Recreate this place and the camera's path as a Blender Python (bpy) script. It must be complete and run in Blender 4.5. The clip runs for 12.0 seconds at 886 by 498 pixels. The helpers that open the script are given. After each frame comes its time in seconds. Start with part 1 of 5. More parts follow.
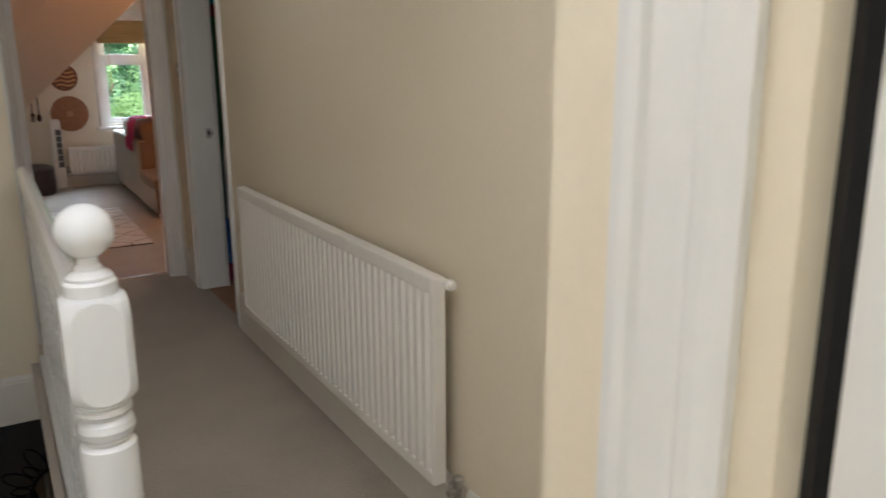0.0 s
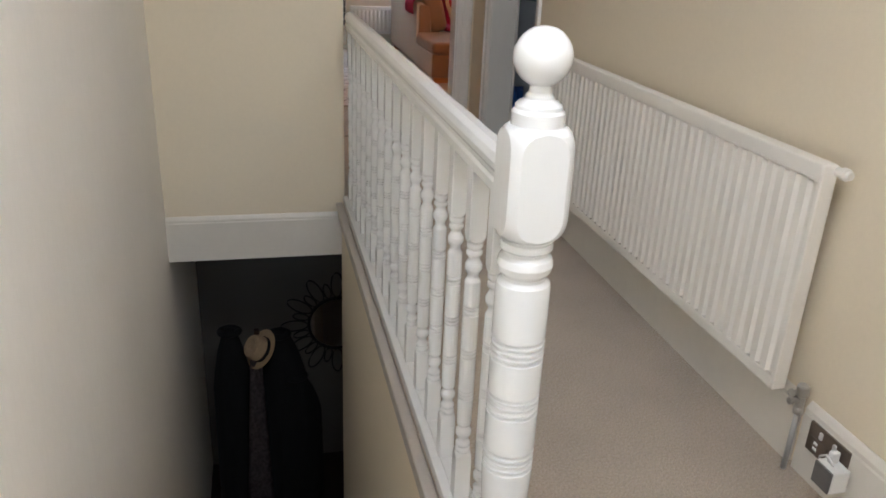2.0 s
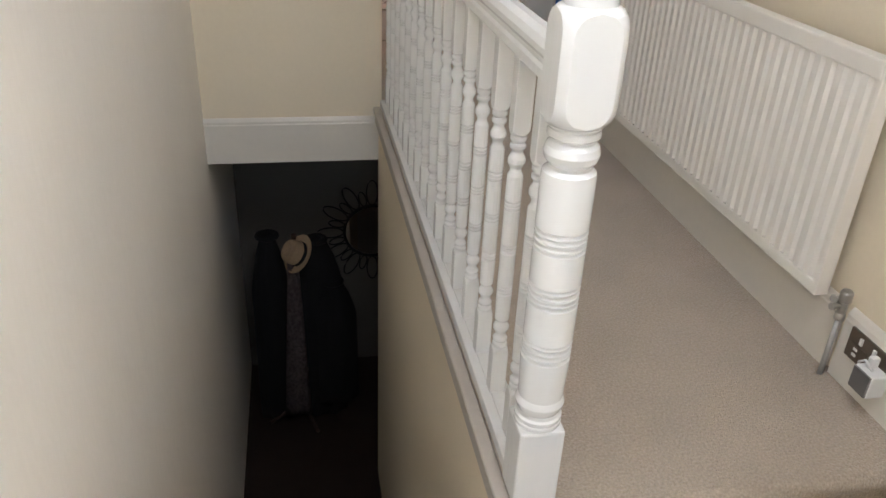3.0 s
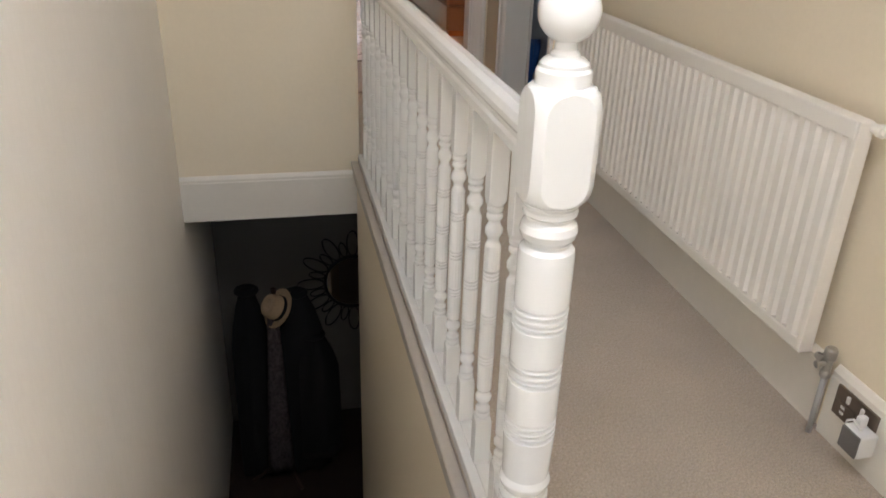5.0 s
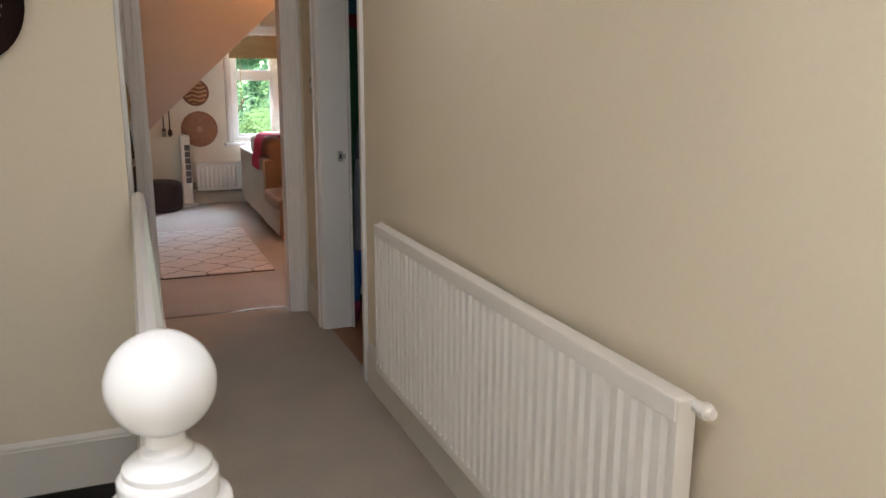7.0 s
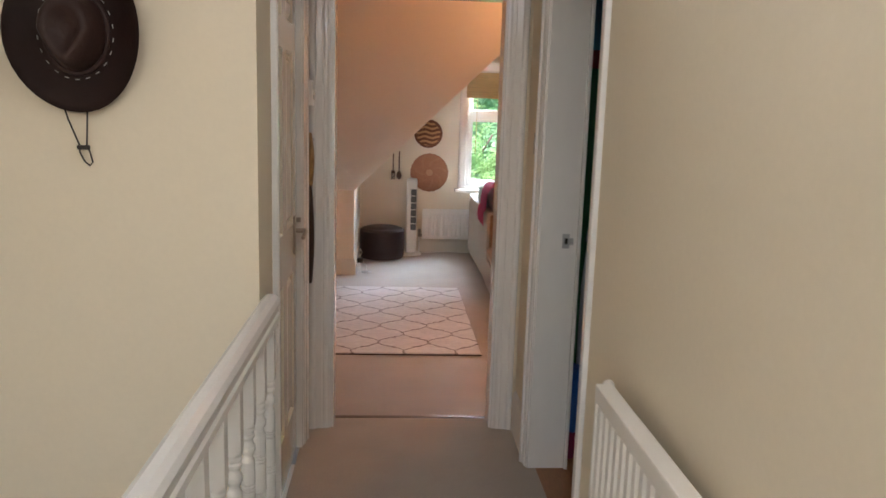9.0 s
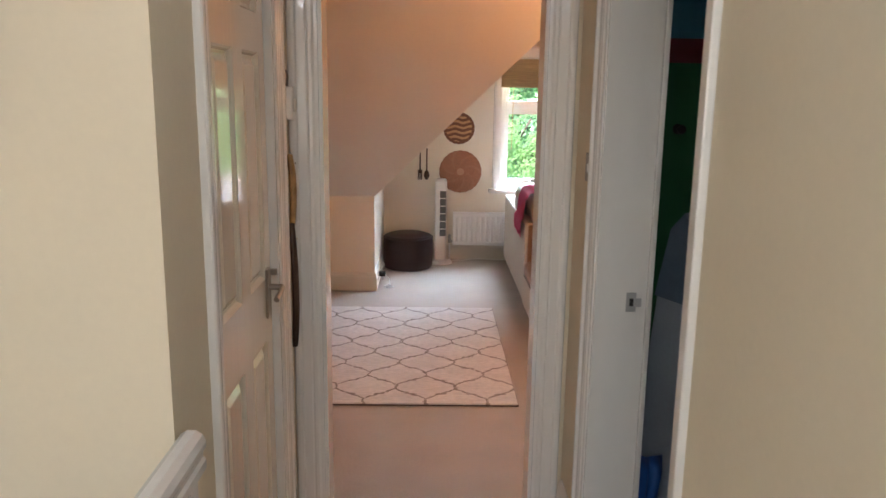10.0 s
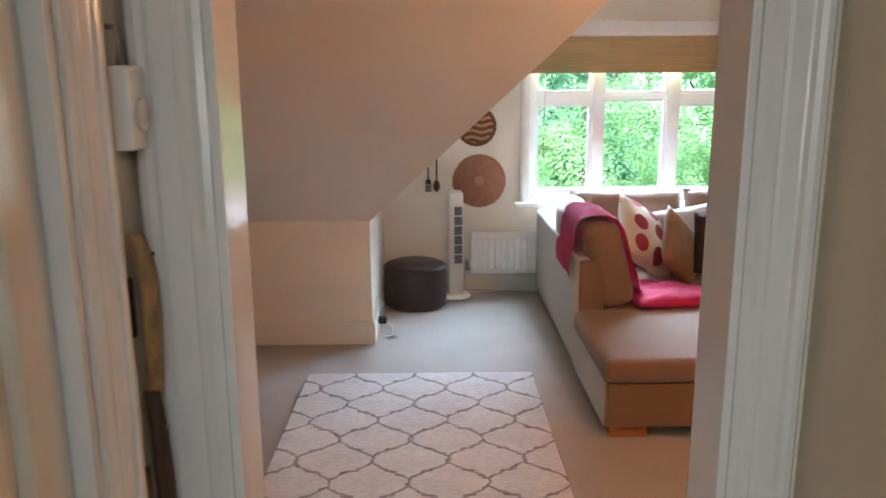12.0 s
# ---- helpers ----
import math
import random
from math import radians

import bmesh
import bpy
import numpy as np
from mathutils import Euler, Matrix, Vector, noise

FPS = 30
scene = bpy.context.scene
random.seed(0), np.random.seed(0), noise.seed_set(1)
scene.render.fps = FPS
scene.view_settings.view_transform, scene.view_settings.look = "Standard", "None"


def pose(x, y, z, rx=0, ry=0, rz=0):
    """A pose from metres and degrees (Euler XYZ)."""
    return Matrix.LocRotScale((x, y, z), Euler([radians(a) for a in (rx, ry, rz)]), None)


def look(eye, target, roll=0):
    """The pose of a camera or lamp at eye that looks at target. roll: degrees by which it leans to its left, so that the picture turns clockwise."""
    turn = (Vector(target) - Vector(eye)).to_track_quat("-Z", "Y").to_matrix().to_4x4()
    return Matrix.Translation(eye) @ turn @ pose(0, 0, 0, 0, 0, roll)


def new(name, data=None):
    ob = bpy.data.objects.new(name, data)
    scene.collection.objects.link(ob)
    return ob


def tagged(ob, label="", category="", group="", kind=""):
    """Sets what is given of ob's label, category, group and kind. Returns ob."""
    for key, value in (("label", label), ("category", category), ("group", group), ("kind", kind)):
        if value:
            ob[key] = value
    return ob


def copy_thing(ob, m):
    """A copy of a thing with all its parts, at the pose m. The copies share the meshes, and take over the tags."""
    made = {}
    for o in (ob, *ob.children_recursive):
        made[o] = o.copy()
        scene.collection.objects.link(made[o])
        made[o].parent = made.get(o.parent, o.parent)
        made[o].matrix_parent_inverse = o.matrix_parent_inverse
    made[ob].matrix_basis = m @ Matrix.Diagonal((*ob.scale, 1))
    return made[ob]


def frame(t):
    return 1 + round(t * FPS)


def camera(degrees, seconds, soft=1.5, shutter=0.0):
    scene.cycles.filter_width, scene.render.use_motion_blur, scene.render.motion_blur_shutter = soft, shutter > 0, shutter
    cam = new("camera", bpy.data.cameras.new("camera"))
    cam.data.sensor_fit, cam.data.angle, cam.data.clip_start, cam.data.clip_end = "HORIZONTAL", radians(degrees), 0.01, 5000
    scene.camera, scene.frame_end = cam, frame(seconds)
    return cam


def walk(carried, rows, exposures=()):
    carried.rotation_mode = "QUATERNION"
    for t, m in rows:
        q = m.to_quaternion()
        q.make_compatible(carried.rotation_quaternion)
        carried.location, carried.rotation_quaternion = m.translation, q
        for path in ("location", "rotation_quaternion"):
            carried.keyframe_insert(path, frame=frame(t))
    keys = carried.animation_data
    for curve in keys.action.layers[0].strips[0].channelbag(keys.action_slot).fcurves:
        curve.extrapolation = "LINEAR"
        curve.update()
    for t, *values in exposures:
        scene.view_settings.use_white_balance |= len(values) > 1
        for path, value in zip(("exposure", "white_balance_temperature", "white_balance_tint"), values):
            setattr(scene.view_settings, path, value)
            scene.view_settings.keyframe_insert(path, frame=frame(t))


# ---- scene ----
cam = camera(60.2, 12.0, shutter=0.2)
METRES, EYE, TILT, LEAN, TURN = 4.9, 1.42, 0.0, 0.0, -30.5
ROWS = [
    (0.0, 0.0, 0.0, 0.0, -0.08, -13.71, 0.32),
    (0.5, -0.0352, 0.0037, -0.0001, 9.66, -12.79, -0.92),
    (1.0, -0.0656, 0.0085, -0.0028, 13.9, -13.48, -1.63),
    (1.5, -0.0764, 0.0096, -0.0151, 15.4, -17.99, -2.1),
    (2.0, -0.0792, 0.0064, -0.0207, 17.6, -22.31, -2.4),
    (2.5, -0.0815, 0.0016, -0.0311, 20.06, -26.8, -2.58),
    (4.5, -0.0847, 0.0133, -0.0307, 19.82, -30.07, -1.87),
    (5.0, -0.0842, 0.0157, -0.021, 18.48, -25.71, -1.65),
    (5.5, -0.0797, 0.022, -0.0125, 14.37, -21.44, -1.29),
    (6.0, -0.0729, 0.0416, -0.0021, 9.47, -16.69, -0.73),
    (6.5, -0.0649, 0.0867, -0.0024, 7.54, -13.88, -0.55),
    (8.5, -0.0686, 0.3006, 0.0067, 21.0, -9.88, -1.1),
    (9.0, -0.1054, 0.3701, 0.0178, 27.0, -10.17, -1.75),
    (9.5, -0.1336, 0.4382, 0.0359, 28.93, -11.26, -1.12),
    (10.0, -0.1739, 0.5289, 0.0395, 29.79, -11.62, -0.8),
    (10.5, -0.23, 0.606, 0.0364, 32.06, -11.63, -0.98),
    (11.0, -0.2788, 0.6777, 0.039, 34.01, -11.64, -0.59),
    (11.5, -0.3164, 0.7413, 0.0397, 35.39, -12.08, -0.22),
    (12.0, -0.347, 0.7942, 0.037, 29.82, -12.31, 0.34),
]
walk(cam, [(t, pose(0, 0, EYE, TILT, LEAN, TURN) @ pose(METRES * x, METRES * y, METRES * z, 90 + pitch, roll, yaw)) for t, x, y, z, yaw, pitch, roll in ROWS],
     exposures=((0.0, 1.47, 6250, 11), (0.6, 1.8, 6050, 12), (1.2, 1.92, 6050, 12), (2.0, 2.12, 6000, 12), (5.0, 2.22, 6300, 14), (6.2, 1.85, 6300, 14), (8.5, 2.15, 6300, 13), (10.0, 2.45, 6200, 12), (11.0, 2.5, 5780, 5), (12.0, 2.45, 5550, 4)))

# ---- light ----
world = bpy.data.worlds.new("sky")
scene.world = world
world.use_nodes = True
wn = world.node_tree.nodes
sky = wn.new("ShaderNodeTexSky")
sky.sky_type = "NISHITA"
sky.sun_disc = False
sky.sun_elevation = radians(61)
sky.sun_rotation = radians(180)
wn["Background"].inputs[1].default_value = 0.15
world.node_tree.links.new(sky.outputs[0], wn["Background"].inputs[0])


def lamp(name, kind, energy, colour, m, sx=1.0, sy=1.0, angle=0.0):
    d = bpy.data.lights.new(name, kind)
    d.energy, d.color = energy, colour
    if kind == "AREA":
        d.shape, d.size, d.size_y = "RECTANGLE", sx, sy
    elif kind == "SUN":
        d.angle = angle
    else:
        d.shadow_soft_size = sx
    ob = new(name, d)
    ob.matrix_world = m
    return ob


lamp("sun", "SUN", 5.0, (1.0, 0.95, 0.87), look((-2, -13, 24), (0, 0, 0)), angle=radians(0.6))
# daylight by the living room and side room windows; overhead and back lamps are added, unseen fill
lamp("daylight_bay", "AREA", 215, (0.70, 0.87, 1.0), look((2.05, 11.5, 2.75), (1.3, 8.6, 0.0)), 2.6, 1.5)
lamp("daylight_fill_stair", "AREA", 6.8, (0.97, 0.98, 1.0), look((0.05, 0.68, 2.43), (-0.62, 1.0, 0)), 0.5, 1.1)
lamp("daylight_side_room", "AREA", 30, (0.96, 0.98, 1.0), look((2.9, -0.2, 1.25), (0, -0.1, 0.9)), 1.2, 1.2)
# unseen fill, added to light the newel and walls from behind
lamp("daylight_fill_back", "AREA", 1.6, (0.95, 0.98, 1.0), look((-0.25, -1.68, 1.2), (-0.3, 3.0, 0.9)), 0.9, 1.3)
lamp("daylight_fill_landing", "AREA", 2.0, (0.98, 0.98, 0.97), look((0.82, 2.7, 2.5), (0.0, 4.3, 1.0)), 0.6, 0.8)
# warm pendant bulb in the living room
lamp("bulb_glow", "POINT", 6, (1.0, 0.44, 0.17), pose(1.66, 6.35, 1.93), 0.06)


# ---- materials ----
def mat(name, colour, rough=0.6, metal=0.0, grain=0.0, scale=40.0, bump=0.0, bscale=200.0, stain=0.0, sscale=2.5, stretch=(1, 1, 1), coat=0.0, sheen=0.0, rand=0.0):
    m = bpy.data.materials.new(name)
    m.use_nodes = True
    nt = m.node_tree
    N, L = nt.nodes, nt.links
    b = N["Principled BSDF"]
    b.inputs["Roughness"].default_value = rough
    b.inputs["Metallic"].default_value = metal
    b.inputs["Coat Weight"].default_value = coat
    b.inputs["Sheen Weight"].default_value = sheen
    tc = N.new("ShaderNodeTexCoord")
    mp = N.new("ShaderNodeMapping")
    mp.inputs["Scale"].default_value = stretch
    L.new(tc.outputs["Object"], mp.inputs[0])
    n1 = N.new("ShaderNodeTexNoise")
    n1.inputs["Scale"].default_value = scale
    n1.inputs["Detail"].default_value = 4
    n2 = N.new("ShaderNodeTexNoise")
    n2.inputs["Scale"].default_value = sscale
    n2.inputs["Detail"].default_value = 3
    L.new(mp.outputs[0], n1.inputs[0])
    L.new(mp.outputs[0], n2.inputs[0])
    val = N.new("ShaderNodeMath")
    val.operation = "MULTIPLY_ADD"
    L.new(n1.outputs["Fac"], val.inputs[0])
    val.inputs[1].default_value = 2 * grain
    val.inputs[2].default_value = 1 - grain
    val2 = N.new("ShaderNodeMath")
    val2.operation = "MULTIPLY_ADD"
    L.new(n2.outputs["Fac"], val2.inputs[0])
    val2.inputs[1].default_value = 2 * stain
    val2.inputs[2].default_value = 1 - stain
    mul = N.new("ShaderNodeMath")
    mul.operation = "MULTIPLY"
    L.new(val.outputs[0], mul.inputs[0])
    L.new(val2.outputs[0], mul.inputs[1])
    last = mul
    if rand:
        oi = N.new("ShaderNodeObjectInfo")
        r1 = N.new("ShaderNodeMath")
        r1.operation = "MULTIPLY_ADD"
        L.new(oi.outputs["Random"], r1.inputs[0])
        r1.inputs[1].default_value = 2 * rand
        r1.inputs[2].default_value = 1 - rand
        last = N.new("ShaderNodeMath")
        last.operation = "MULTIPLY"
        L.new(mul.outputs[0], last.inputs[0])
        L.new(r1.outputs[0], last.inputs[1])
    mix = N.new("ShaderNodeVectorMath")
    mix.operation = "SCALE"
    mix.inputs[0].default_value = colour
    L.new(last.outputs[0], mix.inputs["Scale"])
    L.new(mix.outputs[0], b.inputs["Base Color"])
    if bump:
        n3 = N.new("ShaderNodeTexNoise")
        n3.inputs["Scale"].default_value = bscale
        n3.inputs["Detail"].default_value = 3
        L.new(mp.outputs[0], n3.inputs[0])
        bp = N.new("ShaderNodeBump")
        bp.inputs["Strength"].default_value = bump
        bp.inputs["Distance"].default_value = 0.004
        L.new(n3.outputs["Fac"], bp.inputs["Height"])
        L.new(bp.outputs[0], b.inputs["Normal"])
    return m


M_WALL = mat("cream_emulsion", (0.77, 0.68, 0.525), 0.75, grain=0.03, scale=60, bump=0.07, bscale=90, stain=0.03, sscale=1.6)
M_WALL2 = mat("pale_cream_emulsion", (0.80, 0.75, 0.65), 0.75, grain=0.03, scale=60, bump=0.2, bscale=90, stain=0.03)
M_CEIL = mat("ceiling_paint", (0.78, 0.70, 0.61), 0.8, grain=0.03, scale=50, bump=0.2, bscale=70, stain=0.03)
M_PLASTER = mat("hand_smoothed_plaster", (0.88, 0.84, 0.765), 0.7, grain=0.03, scale=40, bump=0.45, bscale=2.6, stain=0.05, sscale=1.5, stretch=(1, 1.6, 0.45))
M_PLASTER.node_tree.nodes["Bump"].inputs["Distance"].default_value = 0.02
M_GLOSS = mat("white_gloss_paint", (0.75, 0.755, 0.745), 0.2, grain=0.02, scale=30, bump=0.12, bscale=60, stain=0.03, sscale=6, stretch=(1, 1, 0.25))
M_SATIN = mat("white_satin_trim", (0.78, 0.765, 0.735), 0.22, grain=0.03, scale=30, bump=0.05, bscale=60, stain=0.04, sscale=4, stretch=(1, 1, 0.3), coat=0.3)
M_SKIRT = mat("cream_white_skirting_paint", (0.72, 0.685, 0.615), 0.35, grain=0.03, scale=30, bump=0.06, bscale=60, stain=0.05, sscale=4)
# beige trim paint darkened for the shade on the landing edge face
M_CAP = mat("shade_greyed_capping", (0.44, 0.40, 0.35), 0.5, grain=0.04, scale=40, bump=0.1, stain=0.05)
M_RAD = mat("radiator_enamel", (0.82, 0.79, 0.73), 0.32, grain=0.015, scale=30, stain=0.02)
M_RADW = mat("white_radiator_enamel", (0.85, 0.86, 0.86), 0.35, grain=0.015, scale=30, stain=0.02)
M_CHROME = mat("brushed_chrome", (0.45, 0.44, 0.42), 0.32, 0.9, grain=0.05, scale=90)
M_NICKEL = mat("satin_nickel", (0.36, 0.33, 0.29), 0.38, 0.9, grain=0.05, scale=90)
# near-black that stands in for shade inside gaps and the latch hole
M_DARK = mat("dark_gap_shade", (0.02, 0.018, 0.016), 0.8, grain=0.1)
M_LEATHER = mat("brown_leather", (0.030, 0.011, 0.007), 0.65, grain=0.2, scale=30, bump=0.35, bscale=120, stain=0.25, sscale=8)
M_POUF = mat("dark_brown_leatherette", (0.026, 0.012, 0.013), 0.45, grain=0.15, scale=30, bump=0.3, bscale=60, stain=0.1)
M_CORD = mat("dark_cord", (0.03, 0.022, 0.018), 0.7, grain=0.2)
M_STITCH = mat("pale_stitch", (0.5, 0.47, 0.43), 0.7, grain=0.1)
M_GREEN = mat("green_emulsion", (0.012, 0.13, 0.045), 0.6, grain=0.05, bump=0.15, bscale=80, stain=0.08)
M_SKYB = mat("blue_border_paint", (0.05, 0.22, 0.36), 0.6, grain=0.15, scale=12, stain=0.2, sscale=9)
M_REDB = mat("red_border_paint", (0.20, 0.025, 0.035), 0.6, grain=0.3, scale=14, stain=0.3, sscale=18)
M_PETAL = mat("painted_flower", (0.42, 0.33, 0.40), 0.6, grain=0.2)
M_OCHRE = mat("painted_orange_flower", (0.55, 0.16, 0.05), 0.6, grain=0.2)
M_WOODF = mat("varnished_pine", (0.30, 0.13, 0.05), 0.4, grain=0.3, scale=20, stain=0.15, stretch=(8, 1, 1), bump=0.05)
M_OAK = mat("orange_beech", (0.42, 0.16, 0.05), 0.4, grain=0.25, scale=25, stretch=(1, 6, 1))
M_DOOR = mat("cream_woodgrain_door", (0.72, 0.67, 0.555), 0.12, grain=0.05, scale=18, bump=0.07, bscale=45, stain=0.03, stretch=(1, 2.2, 0.16), coat=0.6)
M_SOFA = mat("tan_chenille", (0.25, 0.143, 0.087), 0.9, grain=0.12, scale=300, bump=0.5, bscale=500, stain=0.08, sscale=5, sheen=0.3)
M_SOFAB = mat("pale_stone_upholstery", (0.48, 0.41, 0.345), 0.9, grain=0.1, scale=300, bump=0.4, bscale=500, stain=0.05, sscale=5, sheen=0.3)
M_PINK = mat("magenta_knit", (0.62, 0.018, 0.12), 0.9, grain=0.2, scale=120, bump=0.8, bscale=180, stain=0.1, sheen=0.08)
M_PALE = mat("pale_grey_cushion_cloth", (0.60, 0.59, 0.57), 0.85, grain=0.1, scale=200, bump=0.3, bscale=300)
M_GOLD = mat("bronze_satin_cloth", (0.26, 0.15, 0.07), 0.45, grain=0.25, scale=20, stain=0.2, sscale=9)
M_BLACKC = mat("dark_aubergine_cloth", (0.035, 0.018, 0.028), 0.8, grain=0.2, scale=100)
M_FANW = mat("white_fan_plastic", (0.80, 0.80, 0.78), 0.35, grain=0.02)
M_GRILL = mat("grey_fan_grille", (0.10, 0.11, 0.12), 0.5, grain=0.1)
M_SPOON = mat("dark_carved_wood", (0.05, 0.025, 0.015), 0.5, grain=0.3)
M_BAMBOO = mat("bamboo_slats", (0.52, 0.35, 0.16), 0.6, grain=0.35, scale=30, stretch=(0.3, 1, 6), stain=0.2, sscale=5)
M_BOARD = mat("ironing_board_cloth", (0.42, 0.47, 0.54), 0.85, grain=0.1, scale=80, stain=0.1, bump=0.3)
M_BOARDN = mat("blue_grey_cover", (0.13, 0.18, 0.25), 0.8, grain=0.2, scale=30)
M_BLUE = mat("bright_blue_plastic", (0.02, 0.11, 0.42), 0.4, grain=0.1)
M_MAG = mat("dark_pink_cloth", (0.22, 0.02, 0.07), 0.8, grain=0.2)
M_BLACK = mat("black_wool_cloth", (0.006, 0.006, 0.007), 0.9, grain=0.3, scale=60, bump=0.3, bscale=90)
M_FLORAL = mat("flecked_scarf_cloth", (0.16, 0.13, 0.135), 0.9, grain=0.9, scale=45, stain=0.3, sscale=12)
M_STRAW = mat("straw", (0.50, 0.36, 0.22), 0.8, grain=0.2, scale=80, bump=0.5, bscale=150)
M_IRON = mat("black_iron_wire", (0.02, 0.019, 0.018), 0.5, 0.5, grain=0.1)
M_MIRROR = mat("mirror_glass", (0.75, 0.75, 0.75), 0.03, 1.0)
# brown floor taken near black, so its colour holds the hall shade
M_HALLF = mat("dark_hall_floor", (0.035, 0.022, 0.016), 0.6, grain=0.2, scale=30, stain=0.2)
# wall paint darkened to carry the deep shade of the hall
M_HALLW = mat("shade_darkened_emulsion", (0.17, 0.155, 0.135), 0.8, grain=0.04, scale=50, stain=0.05)
M_TRUNK = mat("bark", (0.08, 0.06, 0.045), 0.9, grain=0.4, scale=12, bump=0.6, bscale=30)


def leaves(name, colour, through_colour):
    m = mat(name, colour, 0.6, grain=0.45, scale=1.3, stain=0.35, sscale=0.5)
    lf = m.node_tree
    tl = lf.nodes.new("ShaderNodeBsdfTranslucent")
    tl.inputs[0].default_value = (*through_colour, 1)
    mxs = lf.nodes.new("ShaderNodeMixShader")
    mxs.inputs[0].default_value = 0.55
    lf.links.new(lf.nodes["Principled BSDF"].outputs[0], mxs.inputs[1])
    lf.links.new(tl.outputs[0], mxs.inputs[2])
    lf.links.new(mxs.outputs[0], lf.nodes["Material Output"].inputs[0])
    return m


M_LEAF = leaves("blue_green_leaves", (0.18, 0.33, 0.20), (0.30, 0.50, 0.29))
M_LEAFY = leaves("yellow_green_leaves", (0.23, 0.37, 0.16), (0.36, 0.54, 0.23))
M_HILL = mat("glowing_far_woods", (0.16, 0.26, 0.10), 0.9, grain=0.5, scale=0.8, stain=0.4, sscale=0.25)
# own pale green glow stands in for bright haze between the trees
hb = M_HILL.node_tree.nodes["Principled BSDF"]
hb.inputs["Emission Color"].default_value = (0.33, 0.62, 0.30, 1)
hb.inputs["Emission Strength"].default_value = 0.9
M_GRASS = mat("grass", (0.07, 0.12, 0.03), 0.9, grain=0.4, scale=3, stain=0.3, sscale=0.2)
M_MASK = mat("carved_painted_wood", (0.36, 0.22, 0.09), 0.4, grain=0.8, scale=30, stain=0.9, sscale=34)
M_MASKD = mat("burnt_dark_wood", (0.045, 0.022, 0.012), 0.5, grain=0.3, scale=25)
M_STEEL = mat("dull_steel", (0.42, 0.42, 0.42), 0.45, 0.35, grain=0.06)
M_SOCK = mat("bronze_face_plate", (0.17, 0.135, 0.11), 0.35, 0.7, grain=0.06)
M_PLUGG = mat("grey_plastic", (0.13, 0.125, 0.12), 0.5, grain=0.05)
M_GLASS = bpy.data.materials.new("window_glass")
M_GLASS.use_nodes = True
gb = M_GLASS.node_tree.nodes["Principled BSDF"]
gb.inputs["Base Color"].default_value = (1, 1, 1, 1)
gb.inputs["Roughness"].default_value = 0.0
gb.inputs["Transmission Weight"].default_value = 1.0
gb.inputs["IOR"].default_value = 1.1


def carpet(name, colour):
    m = mat(name, colour, 0.95, grain=0.5, scale=150, bump=1.0, bscale=210, stain=0.2, sscale=3.2, sheen=0.25)
    m.node_tree.nodes["Bump"].inputs["Distance"].default_value = 0.006
    return m


M_CARPET = carpet("beige_carpet", (0.42, 0.352, 0.275))
M_CARPETL = carpet("pale_beige_carpet", (0.42, 0.365, 0.32))


def woven(name, c1, c2, rings, spiral, banded=False):
    """Coiled basket weave with ring bands and a spiral motif round the object's own y axis."""
    m = mat(name, c1, 0.75, grain=0.25, scale=60, bump=0.5, bscale=140)
    N, L = m.node_tree.nodes, m.node_tree.links
    tc = N.new("ShaderNodeTexCoord")
    sx = N.new("ShaderNodeSeparateXYZ")
    L.new(tc.outputs["Object"], sx.inputs[0])

    def mth(op, a, b=None, c=None):
        n = N.new("ShaderNodeMath")
        n.operation = op
        for i, v in enumerate((a, b, c)):
            if v is None:
                continue
            if isinstance(v, (int, float)):
                n.inputs[i].default_value = v
            else:
                L.new(v, n.inputs[i])
        return n.outputs[0]
    x, z = sx.outputs[0], sx.outputs[2]
    r = mth("SQRT", mth("ADD", mth("MULTIPLY", x, x), mth("MULTIPLY", z, z)))
    ang = mth("ARCTAN2", z, x)
    wob = mth("SINE", mth("ADD", mth("MULTIPLY", ang, spiral), mth("MULTIPLY", r, rings)))
    coil = mth("SINE", mth("MULTIPLY", r, 520.0))
    if banded:
        f = mth("GREATER_THAN", mth("SINE", mth("ADD", mth("MULTIPLY", z, rings), mth("MULTIPLY", mth("SINE", mth("MULTIPLY", x, 42.0)), 1.1))), 0.1)
        f = mth("MULTIPLY", f, mth("LESS_THAN", r, 0.125))
    else:
        f = mth("MULTIPLY", mth("GREATER_THAN", wob, 0.80), mth("GREATER_THAN", r, 0.06))
        f = mth("MULTIPLY", f, 0.2)
        f = mth("MAXIMUM", f, mth("MULTIPLY", mth("LESS_THAN", r, 0.035), 0.9))
    f = mth("MULTIPLY_ADD", coil, 0.12, f)
    mx = N.new("ShaderNodeMix")
    mx.data_type = "RGBA"
    b = N["Principled BSDF"]
    src = b.inputs["Base Color"].links[0].from_socket
    L.new(f, mx.inputs[0])
    L.new(src, mx.inputs[6])
    mx.inputs[7].default_value = (*c2, 1)
    L.new(mx.outputs[2], b.inputs["Base Color"])
    return m


M_BASK = woven("coiled_basket", (0.33, 0.15, 0.085), (0.46, 0.27, 0.17), 40.0, 7.0)
M_BASK2 = woven("banded_basket", (0.13, 0.045, 0.02), (0.46, 0.25, 0.12), 130.0, 3.0, True)


